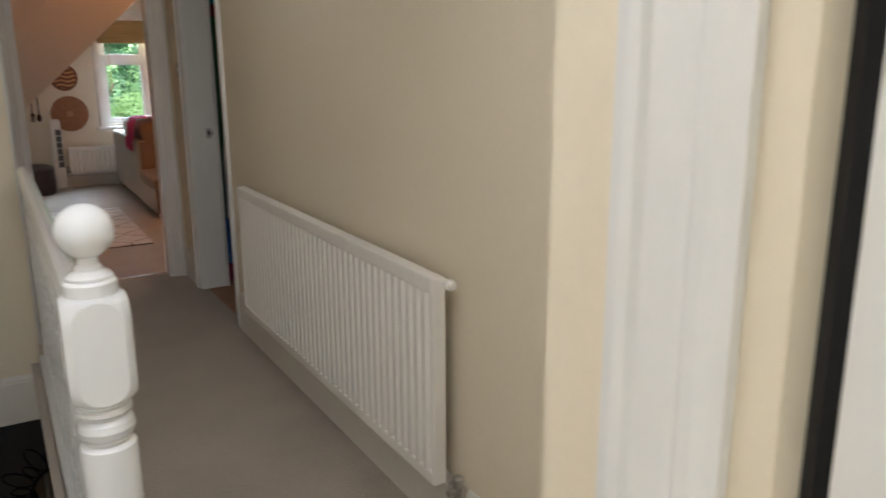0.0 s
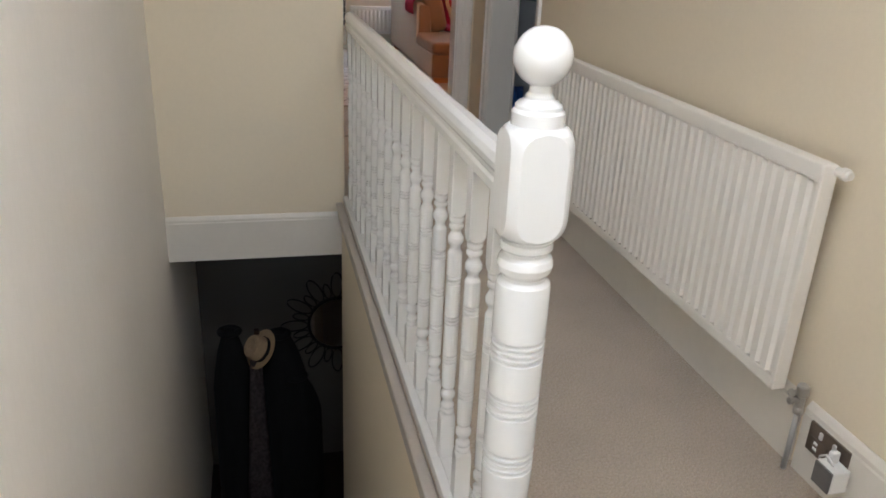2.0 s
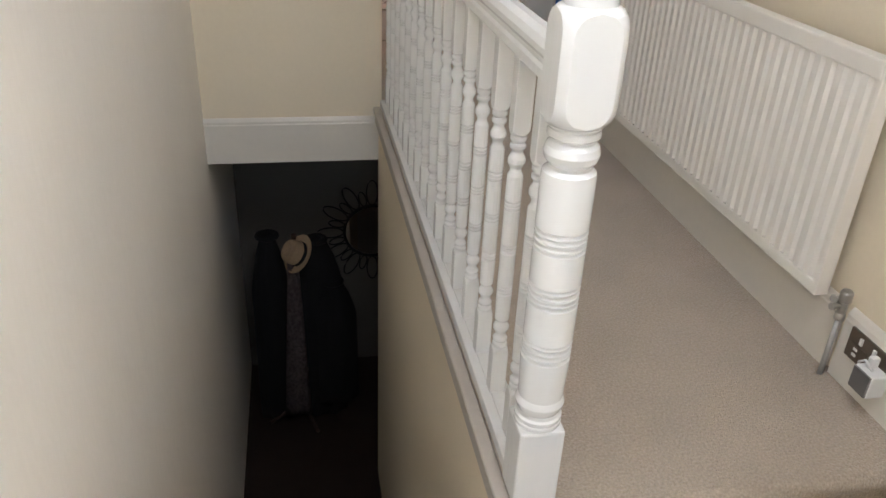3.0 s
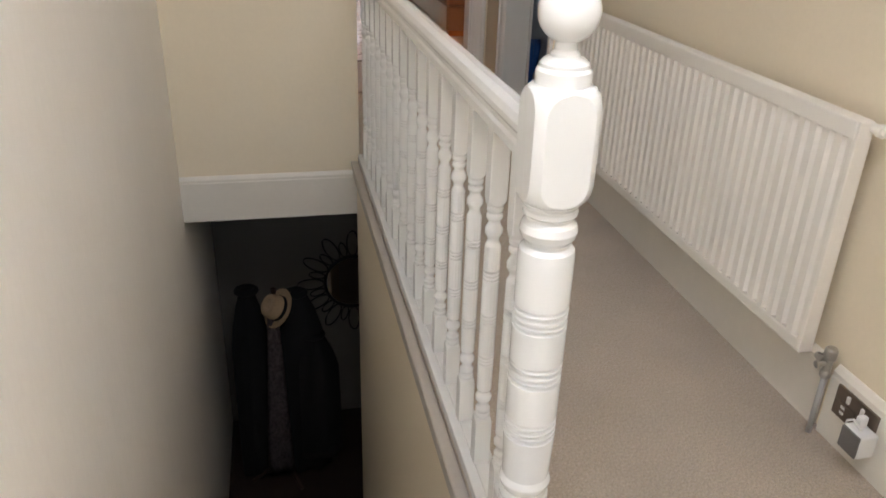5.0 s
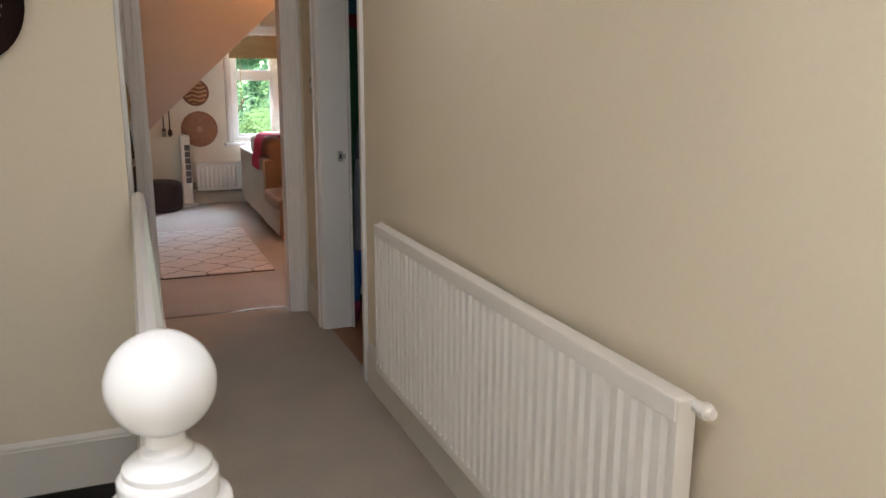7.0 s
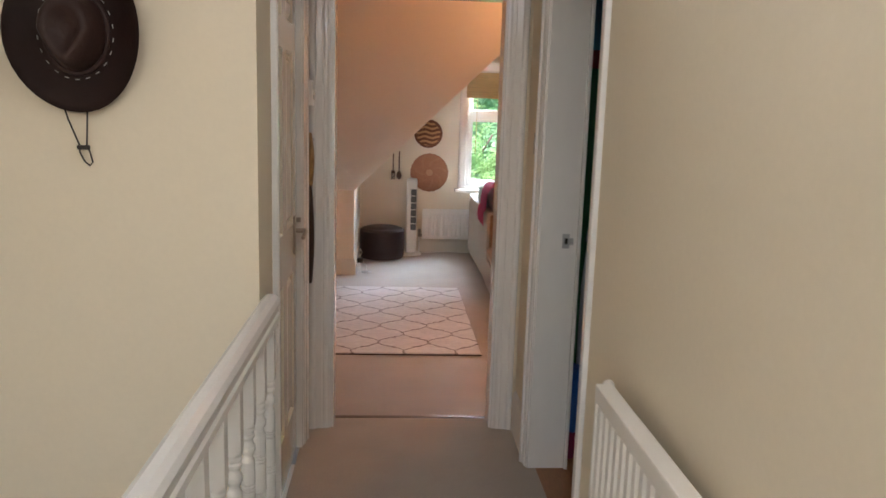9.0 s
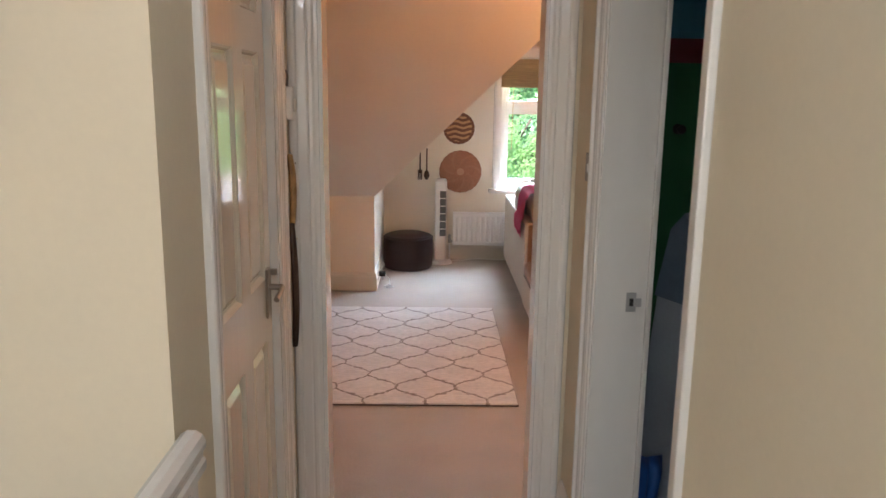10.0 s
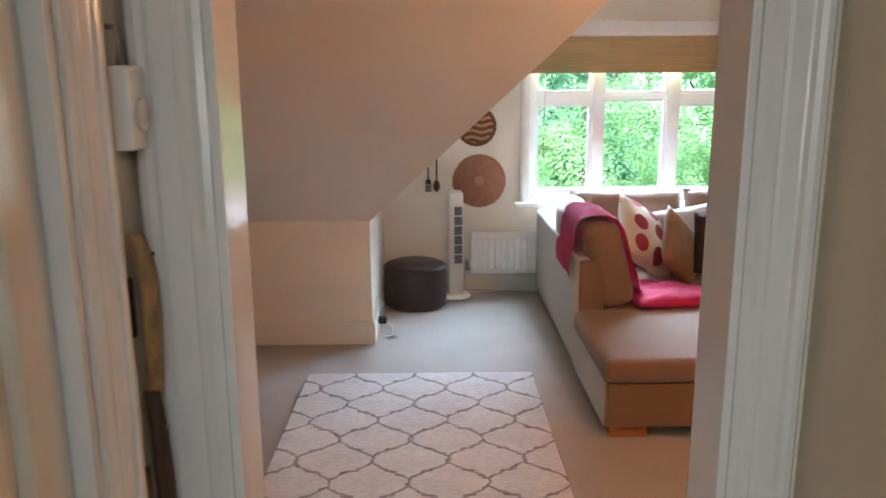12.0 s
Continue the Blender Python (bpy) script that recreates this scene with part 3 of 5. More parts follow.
# panelled door side
architrave("architrave_panelled_door", (0.083, 4.31), 0.088, (1, 0), 0.022, 0.0, 2.07, (0, 1))
architrave("architrave_panelled_door", (0.083, 5.20), 0.085, (1, 0), 0.022, 0.0, 2.07, (0, -1))
struct("door_lining_panelled", boxm(-0.06, 0.086, 4.397, 4.412, 0.0, 1.998), M_SATIN, "white painted door lining", "door lining")
struct("door_lining_panelled", boxm(-0.06, 0.086, 5.088, 5.103, 0.0, 1.998), M_SATIN, "white painted door lining", "door lining")
# side room doorway by the stair head
architrave("architrave_side_room", (0.40, 0.408), 0.105, (-1, 0), 0.026, ZL, 1.95, (0, -1))
# dark strip painted in place of the shade between frame and door
struct("gap_shade_side_room", boxm(0.43, 0.53, 0.262, 0.275, ZL, 1.86), M_DARK, "near-black strip painting the shade in the gap beside the door", "door lining")
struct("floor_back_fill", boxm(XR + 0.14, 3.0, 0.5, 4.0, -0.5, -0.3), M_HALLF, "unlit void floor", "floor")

# ---- added sun-blocking roof slab, and outdoors ----
struct("roof", boxm(-5, 9, -9, 10.3, 3.0, 3.2), M_TRUNK, "unseen dark slab added over the rooms to keep the sun out", "roof")
struct("ground", boxm(-400, 400, 10.6, 900, -7.2, -7.0), M_GRASS, "grassy ground below the window", "ground")


def leaf_cloud(name, centre, radius, count, size, seed, parent, material):
    rnd = random.Random(seed)
    verts, faces = [], []
    lobes = [(Vector(centre) + Vector((rnd.uniform(-.75, .75) * radius, rnd.uniform(-.6, .6) * radius, rnd.uniform(-.95, .85) * radius * 1.2)), radius * rnd.uniform(.12, .34)) for _ in range(34)]
    for _ in range(count):
        c, r = rnd.choice(lobes)
        d = Vector((rnd.gauss(0, 1), rnd.gauss(0, 1), rnd.gauss(0, 1))).normalized()
        p = c + d * r * rnd.uniform(0.75, 1.05)
        n = (d + Vector((rnd.uniform(-.8, .8), rnd.uniform(-.8, .8), rnd.uniform(-.2, 1.0)))).normalized()
        s = n.orthogonal().normalized()
        t = n.cross(s)
        w = size * rnd.uniform(.6, 1.4)
        i = len(verts)
        verts += [p + s * w, p + t * w * .6, p - s * w, p - t * w * .6 - n * w * .2]
        faces.append((i, i + 1, i + 2, i + 3))
    me = bpy.data.meshes.new(name)
    me.from_pydata([tuple(v) for v in verts], [], faces)
    me.materials.append(material)
    ob = new(name, me)
    ob.parent = parent
    return ob


def tree(x, y, h, r, seed, count, size, material):
    rnd = random.Random(seed)
    t = thing("tree", "broad green leafy tree outside the window", "tree", pose(x, y, -7.0), "trees outside the window")
    bm = bmesh.new()
    lathe(bm, [(0.34, 0), (0.25, 0.6), (0.2, h * 0.4), (0.1, h * 0.7), (0.03, h * 0.95)], 10)
    part("trunk", bm, M_TRUNK, t)
    for k in range(4):
        a = rnd.uniform(0, 6.28)
        z = h * rnd.uniform(0.3, 0.6)
        bm = tube(bmesh.new(), [(0, 0, z), (math.cos(a) * r * .4, math.sin(a) * r * .4, z + r * .35), (math.cos(a) * r * .5, math.sin(a) * r * .5, z + r * .5)], 0.035, 6)
        part("limb", bm, M_TRUNK, t)
    leaf_cloud("crown", (0, 0, h * 0.62), r, count, size, seed, t, material)


for i, (x, y, h, r) in enumerate(((0.6, 21, 8.2, 2.5), (4.0, 22, 8.6, 2.8), (7.6, 23, 9.0, 3.0), (-3.0, 24, 11, 3.6), (2.2, 27, 12, 3.6), (6.0, 28, 13, 4.2), (10.5, 29, 12.5, 4.4), (-1.2, 31, 14, 4.6), (4.0, 34, 15.5, 5.0), (9.0, 35, 15.5, 5.2), (13.5, 33, 15, 5.0), (1.0, 38, 17, 5.4))):
    tree(x, y, h, r, 11 + i, 62000 if i < 4 else 45000, 0.04 if i < 4 else 0.065, M_LEAFY if i in (0, 1, 2, 6) else M_LEAF)
bm = bmesh.new()
rows = [[bm.verts.new((-60 + 4 * i, 54 + 3 * j, -7.0 + 2.6 * j + 1.8 * noise.noise((i * .5, j * .7, 2.0)))) for i in range(36)] for j in range(9)]
for a, b in zip(rows, rows[1:]):
    for i in range(35):
        bm.faces.new((a[i], a[i + 1], b[i + 1], b[i])).smooth = True
tagged(part("backdrop", bm, M_HILL), "wooded green hillside far behind the garden trees, glowing to stand for bright haze", "hillside", "", "structure")

# ---- the living room window ----
win = tagged(new("window_living_room"), "white painted three-light casement window with bright panes", "window", "", "structure")
YW = 10.05
bm = boxm(WX0 - 0.075, WX0 + 0.005, YW - 0.03, YW + 0.02, 0.70, 2.0, 0.006)
box(bm, WX0 - 0.062, WX0 - 0.03, YW - 0.042, YW - 0.028, 0.70, 2.0, 0.004)
part("window_casing", bm, M_SATIN, win)
part("window_casing", boxm(WX1 - 0.005, WX1 + 0.075, YW - 0.03, YW + 0.02, 0.70, 2.0, 0.006), M_SATIN, win)
part("window_sill", boxm(WX0 - 0.11, WX1 + 0.11, YW - 0.09, YW + 0.06, 0.665, 0.70, 0.008), M_SATIN, win)
part("cornice_board", boxm(WX0 - 0.09, WX1 + 0.09, YW - 0.10, YW - 0.002, 1.93, 2.03, 0.012), M_SATIN, win)
fr = bmesh.new()
box(fr, WX0, WX0 + 0.045, YW + 0.05, YW + 0.12, 0.72, 1.98, 0.004)
box(fr, WX1 - 0.045, WX1, YW + 0.05, YW + 0.12, 0.72, 1.98, 0.004)
box(fr, WX0, WX1, YW + 0.05, YW + 0.12, 0.72, 0.765, 0.004)
box(fr, WX0, WX1, YW + 0.05, YW + 0.12, 1.935, 1.98, 0.004)
box(fr, 1.715, 1.785, YW + 0.045, YW + 0.125, 0.72, 1.98, 0.004)
box(fr, 2.285, 2.355, YW + 0.045, YW + 0.125, 0.72, 1.98, 0.004)
part("window_frame", fr, M_SATIN, win)
lights = ((1.28, 1.715, 1.475, 0.07), (1.785, 2.285, 1.49, 0.022), (2.355, 2.815, 1.475, 0.07))
for x0, x1, zt, tw in lights:
    part("transom", boxm(x0, x1, YW + 0.05, YW + 0.115, zt - tw / 2, zt + tw / 2, 0.004), M_SATIN, win)
    for z0, z1 in ((0.765, zt - tw / 2), (zt + tw / 2, 1.935)):
        s = 0.028
        bm = boxm(x0, x0 + s, YW + 0.06, YW + 0.105, z0, z1, 0.004)
        box(bm, x1 - s, x1, YW + 0.06, YW + 0.105, z0, z1, 0.004)
        box(bm, x0 + s, x1 - s, YW + 0.06, YW + 0.105, z0, z0 + s, 0.004)
        box(bm, x0 + s, x1 - s, YW + 0.06, YW + 0.105, z1 - s, z1, 0.004)
        sash = part("sash", bm, M_SATIN, win)
        pane = part("pane", boxm(x0 + s, x1 - s, YW + 0.08, YW + 0.084, z0 + s, z1 - s), M_GLASS, sash)
        pane.visible_shadow = False
bm = boxm(1.48, 1.50, YW + 0.03, YW + 0.062, 0.78, 0.79, 0.002)
box(bm, 1.42, 1.54, YW + 0.03, YW + 0.04, 0.782, 0.788, 0.002)
part("stay_bar", bm, M_NICKEL, win, "dull metal casement stay")

blind = thing("bamboo_blind", "rolled-up bamboo roman blind over the window", "blind", pose(0, 0, 1.66))
for k in range(5):
    bm = bmesh.new()
    for j in range(7):
        z = 0.006 + k * 0.052 + j * 0.0075
        tube(bm, [(1.22, YW - 0.06 - 0.004 * k, z), (2.88, YW - 0.06 - 0.004 * k, z)], 0.0042, 6)
    part("slat_fold", bm, M_BAMBOO, blind)
part("head_rail", boxm(1.22, 2.88, YW - 0.085, YW - 0.05, 0.262, 0.275, 0.003), M_SATIN, blind)
part("pull_cord", tube(bmesh.new(), [(1.335, YW - 0.085, 0.02), (1.332, YW - 0.085, -0.2), (1.328, YW - 0.086, -0.58)], 0.0035, 6), M_BAMBOO, blind, "thin tan pull cord")


# ---- stair rail ----
NX, NY = 0.117, 1.385
newel = thing("newel_post", "white gloss turned newel post with a ball finial", "newel post", pose(NX, NY, -0.004))


part("base_block", boxm(-0.048, 0.048, -0.048, 0.048, 0.0, 0.205, 0.006), M_GLOSS, newel)
sh = [(0.040, 0.200), (0.046, 0.207), (0.046, 0.214), (0.043, 0.217), (0.046, 0.221), (0.046, 0.228), (0.042, 0.232), (0.040, 0.240), (0.046, 0.252), (0.048, 0.262), (0.045, 0.272), (0.043, 0.276)]
for zc in (0.395, 0.52, 0.635):
    sh.append((0.0465, zc - 0.030))
    for k in range(4):
        z = zc - 0.022 + 0.0125 * k
        sh += [(0.0465, z), (0.0412, z + 0.003), (0.0412, z + 0.005), (0.0465, z + 0.0085)]
sh += [(0.0465, 0.755), (0.045, 0.765), (0.037, 0.772), (0.036, 0.778), (0.044, 0.788), (0.047, 0.800), (0.044, 0.813), (0.037, 0.820), (0.037, 0.825), (0.044, 0.831), (0.044, 0.838), (0.041, 0.842), (0.045, 0.848), (0.044, 0.862)]
sh = [(r * 1.06, z) for r, z in sh]
part("shaft", lathe(bmesh.new(), sh, 28), M_GLOSS, newel)
b1 = bmesh.new()


def turned_block(bm, half, z0, z1, neck, end, cut, arc=6, rows=20):
    """Square block turned down on the lathe: flat faces whose corners are rounded off and whose ends run in to a neck."""
    rings = []
    for j in range(rows + 1):
        z = z0 + (z1 - z0) * (0.5 - 0.5 * math.cos(math.pi * j / rows))
        d = min(1.0, min(z - z0, z1 - z) / end)
        turn = neck + (half * cut - neck) * math.sqrt(max(0.0, 1 - (1 - d) ** 2))
        flat = math.acos(half / turn) if turn > half else 0.004
        ring = []
        for quarter in range(4):
            for a in [0.0] + [flat + (math.pi / 2 - 2 * flat) * k / arc for k in range(arc + 1)]:
                rr = min(half / max(abs(math.cos(a)), abs(math.sin(a))), turn)
                ring.append(bm.verts.new((rr * math.cos(a + quarter * math.pi / 2), rr * math.sin(a + quarter * math.pi / 2), z)))
        rings.append(ring)
    n = len(rings[0])
    for p, q in zip(rings, rings[1:]):
        for i in range(n):
            bm.faces.new((p[i], p[(i + 1) % n], q[(i + 1) % n], q[i])).smooth = True
    bm.faces.new(rings[0][::-1])
    bm.faces.new(rings[-1])
    return crisp(bm, 13)


turned_block(b1, 0.0545, 0.850, 1.045, 0.043, 0.045, 1.24)
part("top_block", b1, M_GLOSS, newel)
part("cap", lathe(bmesh.new(), [(0.043, 1.040), (0.044, 1.046), (0.044, 1.066), (0.041, 1.070), (0.039, 1.071), (0.039, 1.077), (0.033, 1.083), (0.024, 1.087), (0.023, 1.092), (0.018, 1.097), (0.017, 1.108), (0.021, 1.113)], 28), M_GLOSS, newel)
ball = [(0.0475 * math.sin(a), 1.153 - 0.0475 * math.cos(a)) for a in [math.pi * (0.13 + 0.87 * i / 18) for i in range(18)]] + [(0.001, 1.2005)]
part("ball_finial", lathe(bmesh.new(), ball, 32), M_GLOSS, newel)

rail = thing("handrail", "white gloss moulded wooden handrail on the landing", "handrail", pose(NX, 1.42, 0.882))
for name, half in (("base_moulding", ((0.030, 0.0), (0.030, 0.018), (0.024, 0.0245))), ("grip", ((0.0235, 0.0245), (0.024, 0.034), (0.031, 0.044), (0.032, 0.056), (0.025, 0.070), (0.010, 0.079)))):
    prof = [(-0.86 * x, z) for x, z in half] + [(0.86 * x, z) for x, z in reversed(half)]
    part(name, prism(bmesh.new(), prof, Matrix(((1, 0, 0, 0), (0, 0, 1, 0), (0, 1, 0, 0), (0, 0, 0, 1))), 2.64), M_GLOSS, rail)
base = thing("baluster_base_rail", "white painted base rail along the landing edge", "base rail", pose(NX, 1.42, 0))
part("rail", boxm(-0.041, 0.036, 0.0, 2.64, -0.006, 0.030, 0.005), M_GLOSS, base)
fil = part("fillet", boxm(-0.017, 0.017, -0.0615, 0.0615, 0.029, 0.036, 0.002, segs=1), M_GLOSS, base)
fil.location = (0, 0.197, 0)
for k in range(1, 15):
    f2 = new("fillet", fil.data)
    f2.parent = base
    f2.location = (0, 0.197 + 0.1645 * k, 0)
bm = boxm(0.047, 0.0665, 1.325, 4.06, -0.088, -0.030, 0.004)
box(bm, 0.038, 0.074, 1.325, 4.06, -0.030, -0.005, 0.008, 3)
struct("landing_edge_trim", bm, M_CAP, "beige trim board along the landing edge, greyed to stand for shade", "trim")

bal = thing("baluster", "white gloss turned wooden baluster", "baluster", pose(NX, 1.535, 0.028), "balusters of the landing rail")
part("lower_block", turned_block(bmesh.new(), 0.0195, -0.02, 0.137, 0.013, 0.022, 1.36, 3, 12), M_GLOSS, bal)
bp = [(0.013, 0.13), (0.0185, 0.138), (0.0185, 0.145), (0.014, 0.150), (0.018, 0.155), (0.018, 0.161), (0.013, 0.168), (0.013, 0.174), (0.0195, 0.187), (0.0195, 0.196), (0.013, 0.208), (0.0175, 0.215)]
for zc in (0.30, 0.41, 0.52):
    bp.append((0.0185, zc - 0.022))
    for k in range(3):
        z = zc - 0.014 + 0.0095 * k
        bp += [(0.0187, z), (0.0148, z + 0.0025), (0.0148, z + 0.004), (0.0187, z + 0.0065)]
bp += [(0.018, 0.615), (0.013, 0.625), (0.013, 0.632), (0.0195, 0.645), (0.0195, 0.655), (0.013, 0.668), (0.013, 0.673), (0.018, 0.680), (0.018, 0.687), (0.014, 0.691), (0.018, 0.697), (0.0185, 0.705), (0.013, 0.712)]
bp = [(r, z - 0.026 * max(0.0, min(1.0, (z - 0.56) / 0.05))) for r, z in bp]
part("turned_shaft", lathe(bmesh.new(), bp, 14), M_GLOSS, bal)
part("upper_block", turned_block(bmesh.new(), 0.0195, 0.682, 0.870, 0.013, 0.022, 1.36, 3, 12), M_GLOSS, bal)
for k in range(1, 16):
    copy_thing(bal, pose(NX, 1.535 + 0.1645 * k, 0.028))


# ---- radiators ----
def radiator(name, label, m, length, height, pitch, material):
    """Convector radiator in its own frame: x along, z up, front to -y."""
    r = thing(name, label, "radiator", m)
    bm = bmesh.new()
    n = int(round((length - 0.05) / pitch))
    p = (length - 0.05) / n
    prof = [(0.0, 0.0)]
    for k in range(n):
        x = 0.025 + k * p
        prof += [(x + 0.10 * p, 0.0), (x + 0.25 * p, -0.011), (x + 0.72 * p, -0.011), (x + 0.87 * p, 0.0)]
    prof.append((length, 0.0))
    lo = [bm.verts.new((x, y, 0.035)) for x, y in prof]
    hi = [bm.verts.new((x, y, height - 0.045)) for x, y in prof]
    for i in range(len(lo) - 1):
        bm.faces.new((lo[i], lo[i + 1], hi[i + 1], hi[i]))
    back = [bm.verts.new((x, 0.03, z)) for x, z in ((0, 0.035), (length, 0.035), (length, height - 0.045), (0, height - 0.045))]
    bm.faces.new(back)
    part("front_panel", bm, material, r)
    part("top_band", boxm(0.0, length, -0.013, 0.032, height - 0.048, height, 0.006), material, r)
    part("bottom_band", boxm(0.0, length, -0.012, 0.03, 0.0, 0.038, 0.006), material, r)
    for x0, x1 in ((-0.006, 0.012), (length - 0.012, length + 0.006)):
        part("end_panel", boxm(x0, x1, -0.010, 0.032, 0.0, height - 0.002, 0.004), material, r)
    return r


# long radiator; its front faces the landing
RAD = Matrix.Translation((1.003, 3.63, 0.215)) @ Matrix.Rotation(-math.pi / 2, 4, "Z")
rad = radiator("radiator", "long cream-white ribbed panel radiator on the landing wall", RAD, 1.88, 0.632, 0.0475, M_RAD)
part("bleed_boss", lathe(bmesh.new(), [(0.012, 0), (0.012, 0.018), (0.016, 0.020), (0.016, 0.034), (0.011, 0.036), (0.010, 0.046), (0.004, 0.047)], 12, pose(1.885, 0.03, 0.615, 0, 90, 0)), M_RAD, rad, "white bleed valve cap")
part("bleed_boss", lathe(bmesh.new(), [(0.012, 0), (0.012, 0.018), (0.016, 0.020), (0.016, 0.030), (0.011, 0.034)], 12, pose(-0.004, 0.03, 0.615, 0, -90, 0)), M_RAD, rad, "white bleed valve cap")
part("bracket", boxm(0.2, 0.24, 0.03, 0.077, 0.1, 0.55, 0.003), M_RAD, rad)
part("bracket", boxm(1.66, 1.70, 0.03, 0.077, 0.1, 0.55, 0.003), M_RAD, rad)
valve = thing("radiator_valve", "chrome lockshield radiator valve with a pipe to the floor", "valve", pose(1.035, 1.680, 0.0))
part("pipe", lathe(bmesh.new(), [(0.0075, 0.0), (0.0075, 0.185)], 12), M_STEEL, valve, "thin dull steel pipe")
part("compression_nut", lathe(bmesh.new(), [(0.009, 0.178), (0.0145, 0.181), (0.0145, 0.198), (0.010, 0.201)], 6), M_CHROME, valve)
part("valve_body", lathe(bmesh.new(), [(0.011, 0.199), (0.012, 0.232), (0.0165, 0.236), (0.0165, 0.262), (0.013, 0.267), (0.003, 0.268)], 16), M_CHROME, valve)
part("union_nut", lathe(bmesh.new(), [(0.009, 0), (0.009, 0.010), (0.0165, 0.011), (0.0165, 0.028), (0.010, 0.030), (0.010, 0.044)], 6, pose(0, 0.0, 0.220, -90, 0, 0)), M_CHROME, valve)
part("drain_tail", lathe(bmesh.new(), [(0.007, 0), (0.007, 0.022), (0.010, 0.023), (0.010, 0.032), (0.004, 0.034)], 10, pose(-0.004, 0.0, 0.222, 0, -90, 0)), M_CHROME, valve)

fr2 = radiator("radiator", "small white ribbed radiator under the window", pose(0.79, 9.955, 0.155), 0.74, 0.325, 0.05, M_RADW)
v2 = thing("radiator_valve", "small chrome valve and white pipe at the window radiator", "valve", pose(0.755, 9.97, 0))
part("pipe", lathe(bmesh.new(), [(0.008, 0), (0.008, 0.18)], 10), M_RADW, v2, "white painted pipe")
part("valve_body", lathe(bmesh.new(), [(0.010, 0.175), (0.015, 0.18), (0.015, 0.25), (0.008, 0.26)], 12), M_CHROME, v2)
part("union_nut", lathe(bmesh.new(), [(0.010, 0), (0.013, 0.008), (0.013, 0.026), (0.008, 0.034)], 8, pose(0, 0, 0.19, 0, 90, 0)), M_CHROME, v2)

# ---- sockets and switches ----
sock = thing("double_socket", "bronze double wall socket with a grey plug adaptor", "socket", pose(1.062, 1.575, 0.135))
part("face_plate", boxm(-0.007, 0.001, -0.073, 0.073, -0.043, 0.043, 0.003), M_SOCK, sock)
part("insert", boxm(-0.010, -0.006, -0.005, 0.060, -0.036, 0.006, 0.001), M_SOCK, sock)
part("rocker_switch", boxm(-0.013, -0.006, 0.020, 0.030, 0.014, 0.034, 0.002), M_GLOSS, sock, "white rocker")
part("rocker_switch", boxm(-0.013, -0.006, -0.030, -0.020, 0.014, 0.034, 0.002), M_GLOSS, sock, "white rocker")
for z in (-0.006, -0.022):
    part("socket_hole", boxm(-0.012, -0.009, 0.028, 0.042, z - 0.004, z + 0.004, 0.001), M_GLOSS, sock, "pale socket insert")
ad = thing("plug_adaptor", "grey and white plug-in adaptor in the socket", "adaptor", pose(1.055, 1.515, 0.108))
part("body", boxm(-0.050, 0.0, -0.032, 0.032, -0.035, 0.030, 0.005), M_GLOSS, ad)
part("front", boxm(-0.055, -0.049, -0.030, 0.030, -0.033, 0.028, 0.002), M_PLUGG, ad, "dark grey front")
part("plug", boxm(-0.032, -0.008, 0.004, 0.020, 0.026, 0.060, 0.004), M_GLOSS, ad, "white plug top")
part("cable", tube(bmesh.new(), [(-0.03, -0.006, 0.030), (-0.036, 0.02, 0.046), (-0.024, 0.05, 0.020), (-0.012, 0.06, -0.02)], 0.0035, 6), M_GLOSS, ad, "white cable")
sw = thing("light_switch", "satin nickel light switch with a white rocker", "light switch", pose(1.079, 5.075, 1.385))
part("face_plate", boxm(-0.007, 0.0, -0.043, 0.043, -0.045, 0.045, 0.003), M_NICKEL, sw)
part("rocker", boxm(-0.012, -0.006, -0.009, 0.009, -0.014, 0.014, 0.002), M_GLOSS, sw, "white rocker")
strike = thing("strike_plate", "steel latch strike plate on the door lining", "strike plate", pose(1.185, 4.885, 1.0))
part("plate", boxm(-0.016, 0.014, -0.003, 0.0, -0.030, 0.030, 0.001), M_STEEL, strike)
part("keep_hole", boxm(-0.006, 0.006, -0.0045, -0.002, -0.012, 0.012, 0.001), M_DARK, strike)
part("lip", boxm(0.012, 0.030, -0.006, -0.001, -0.014, 0.014, 0.002), M_STEEL, strike)

# ---- panelled door ----
D0, D1, DX = 4.412, 5.088, 0.060
door = tagged(new("door_panelled"), "closed cream-white six-panel woodgrain door", "door", "", "structure")
ys = (D0 + 0.003, D0 + 0.105, D0 + 0.300, D0 + 0.398, D0 + 0.593, D1 - 0.003)
zs = (0.006, 0.22, 0.83, 1.03, 1.72, 1.83, 1.94, 1.995)
for a, b in ((0, 1), (2, 3), (4, 5)):
    part("stile", boxm(DX - 0.040, DX, ys[a], ys[b], zs[0], zs[7]), M_DOOR, door)
for a, b in ((1, 2), (3, 4)):
    for c, d in ((0, 1), (2, 3), (4, 5), (6, 7)):
        part("door_rail", boxm(DX - 0.040, DX, ys[a], ys[b], zs[c], zs[d]), M_DOOR, door)
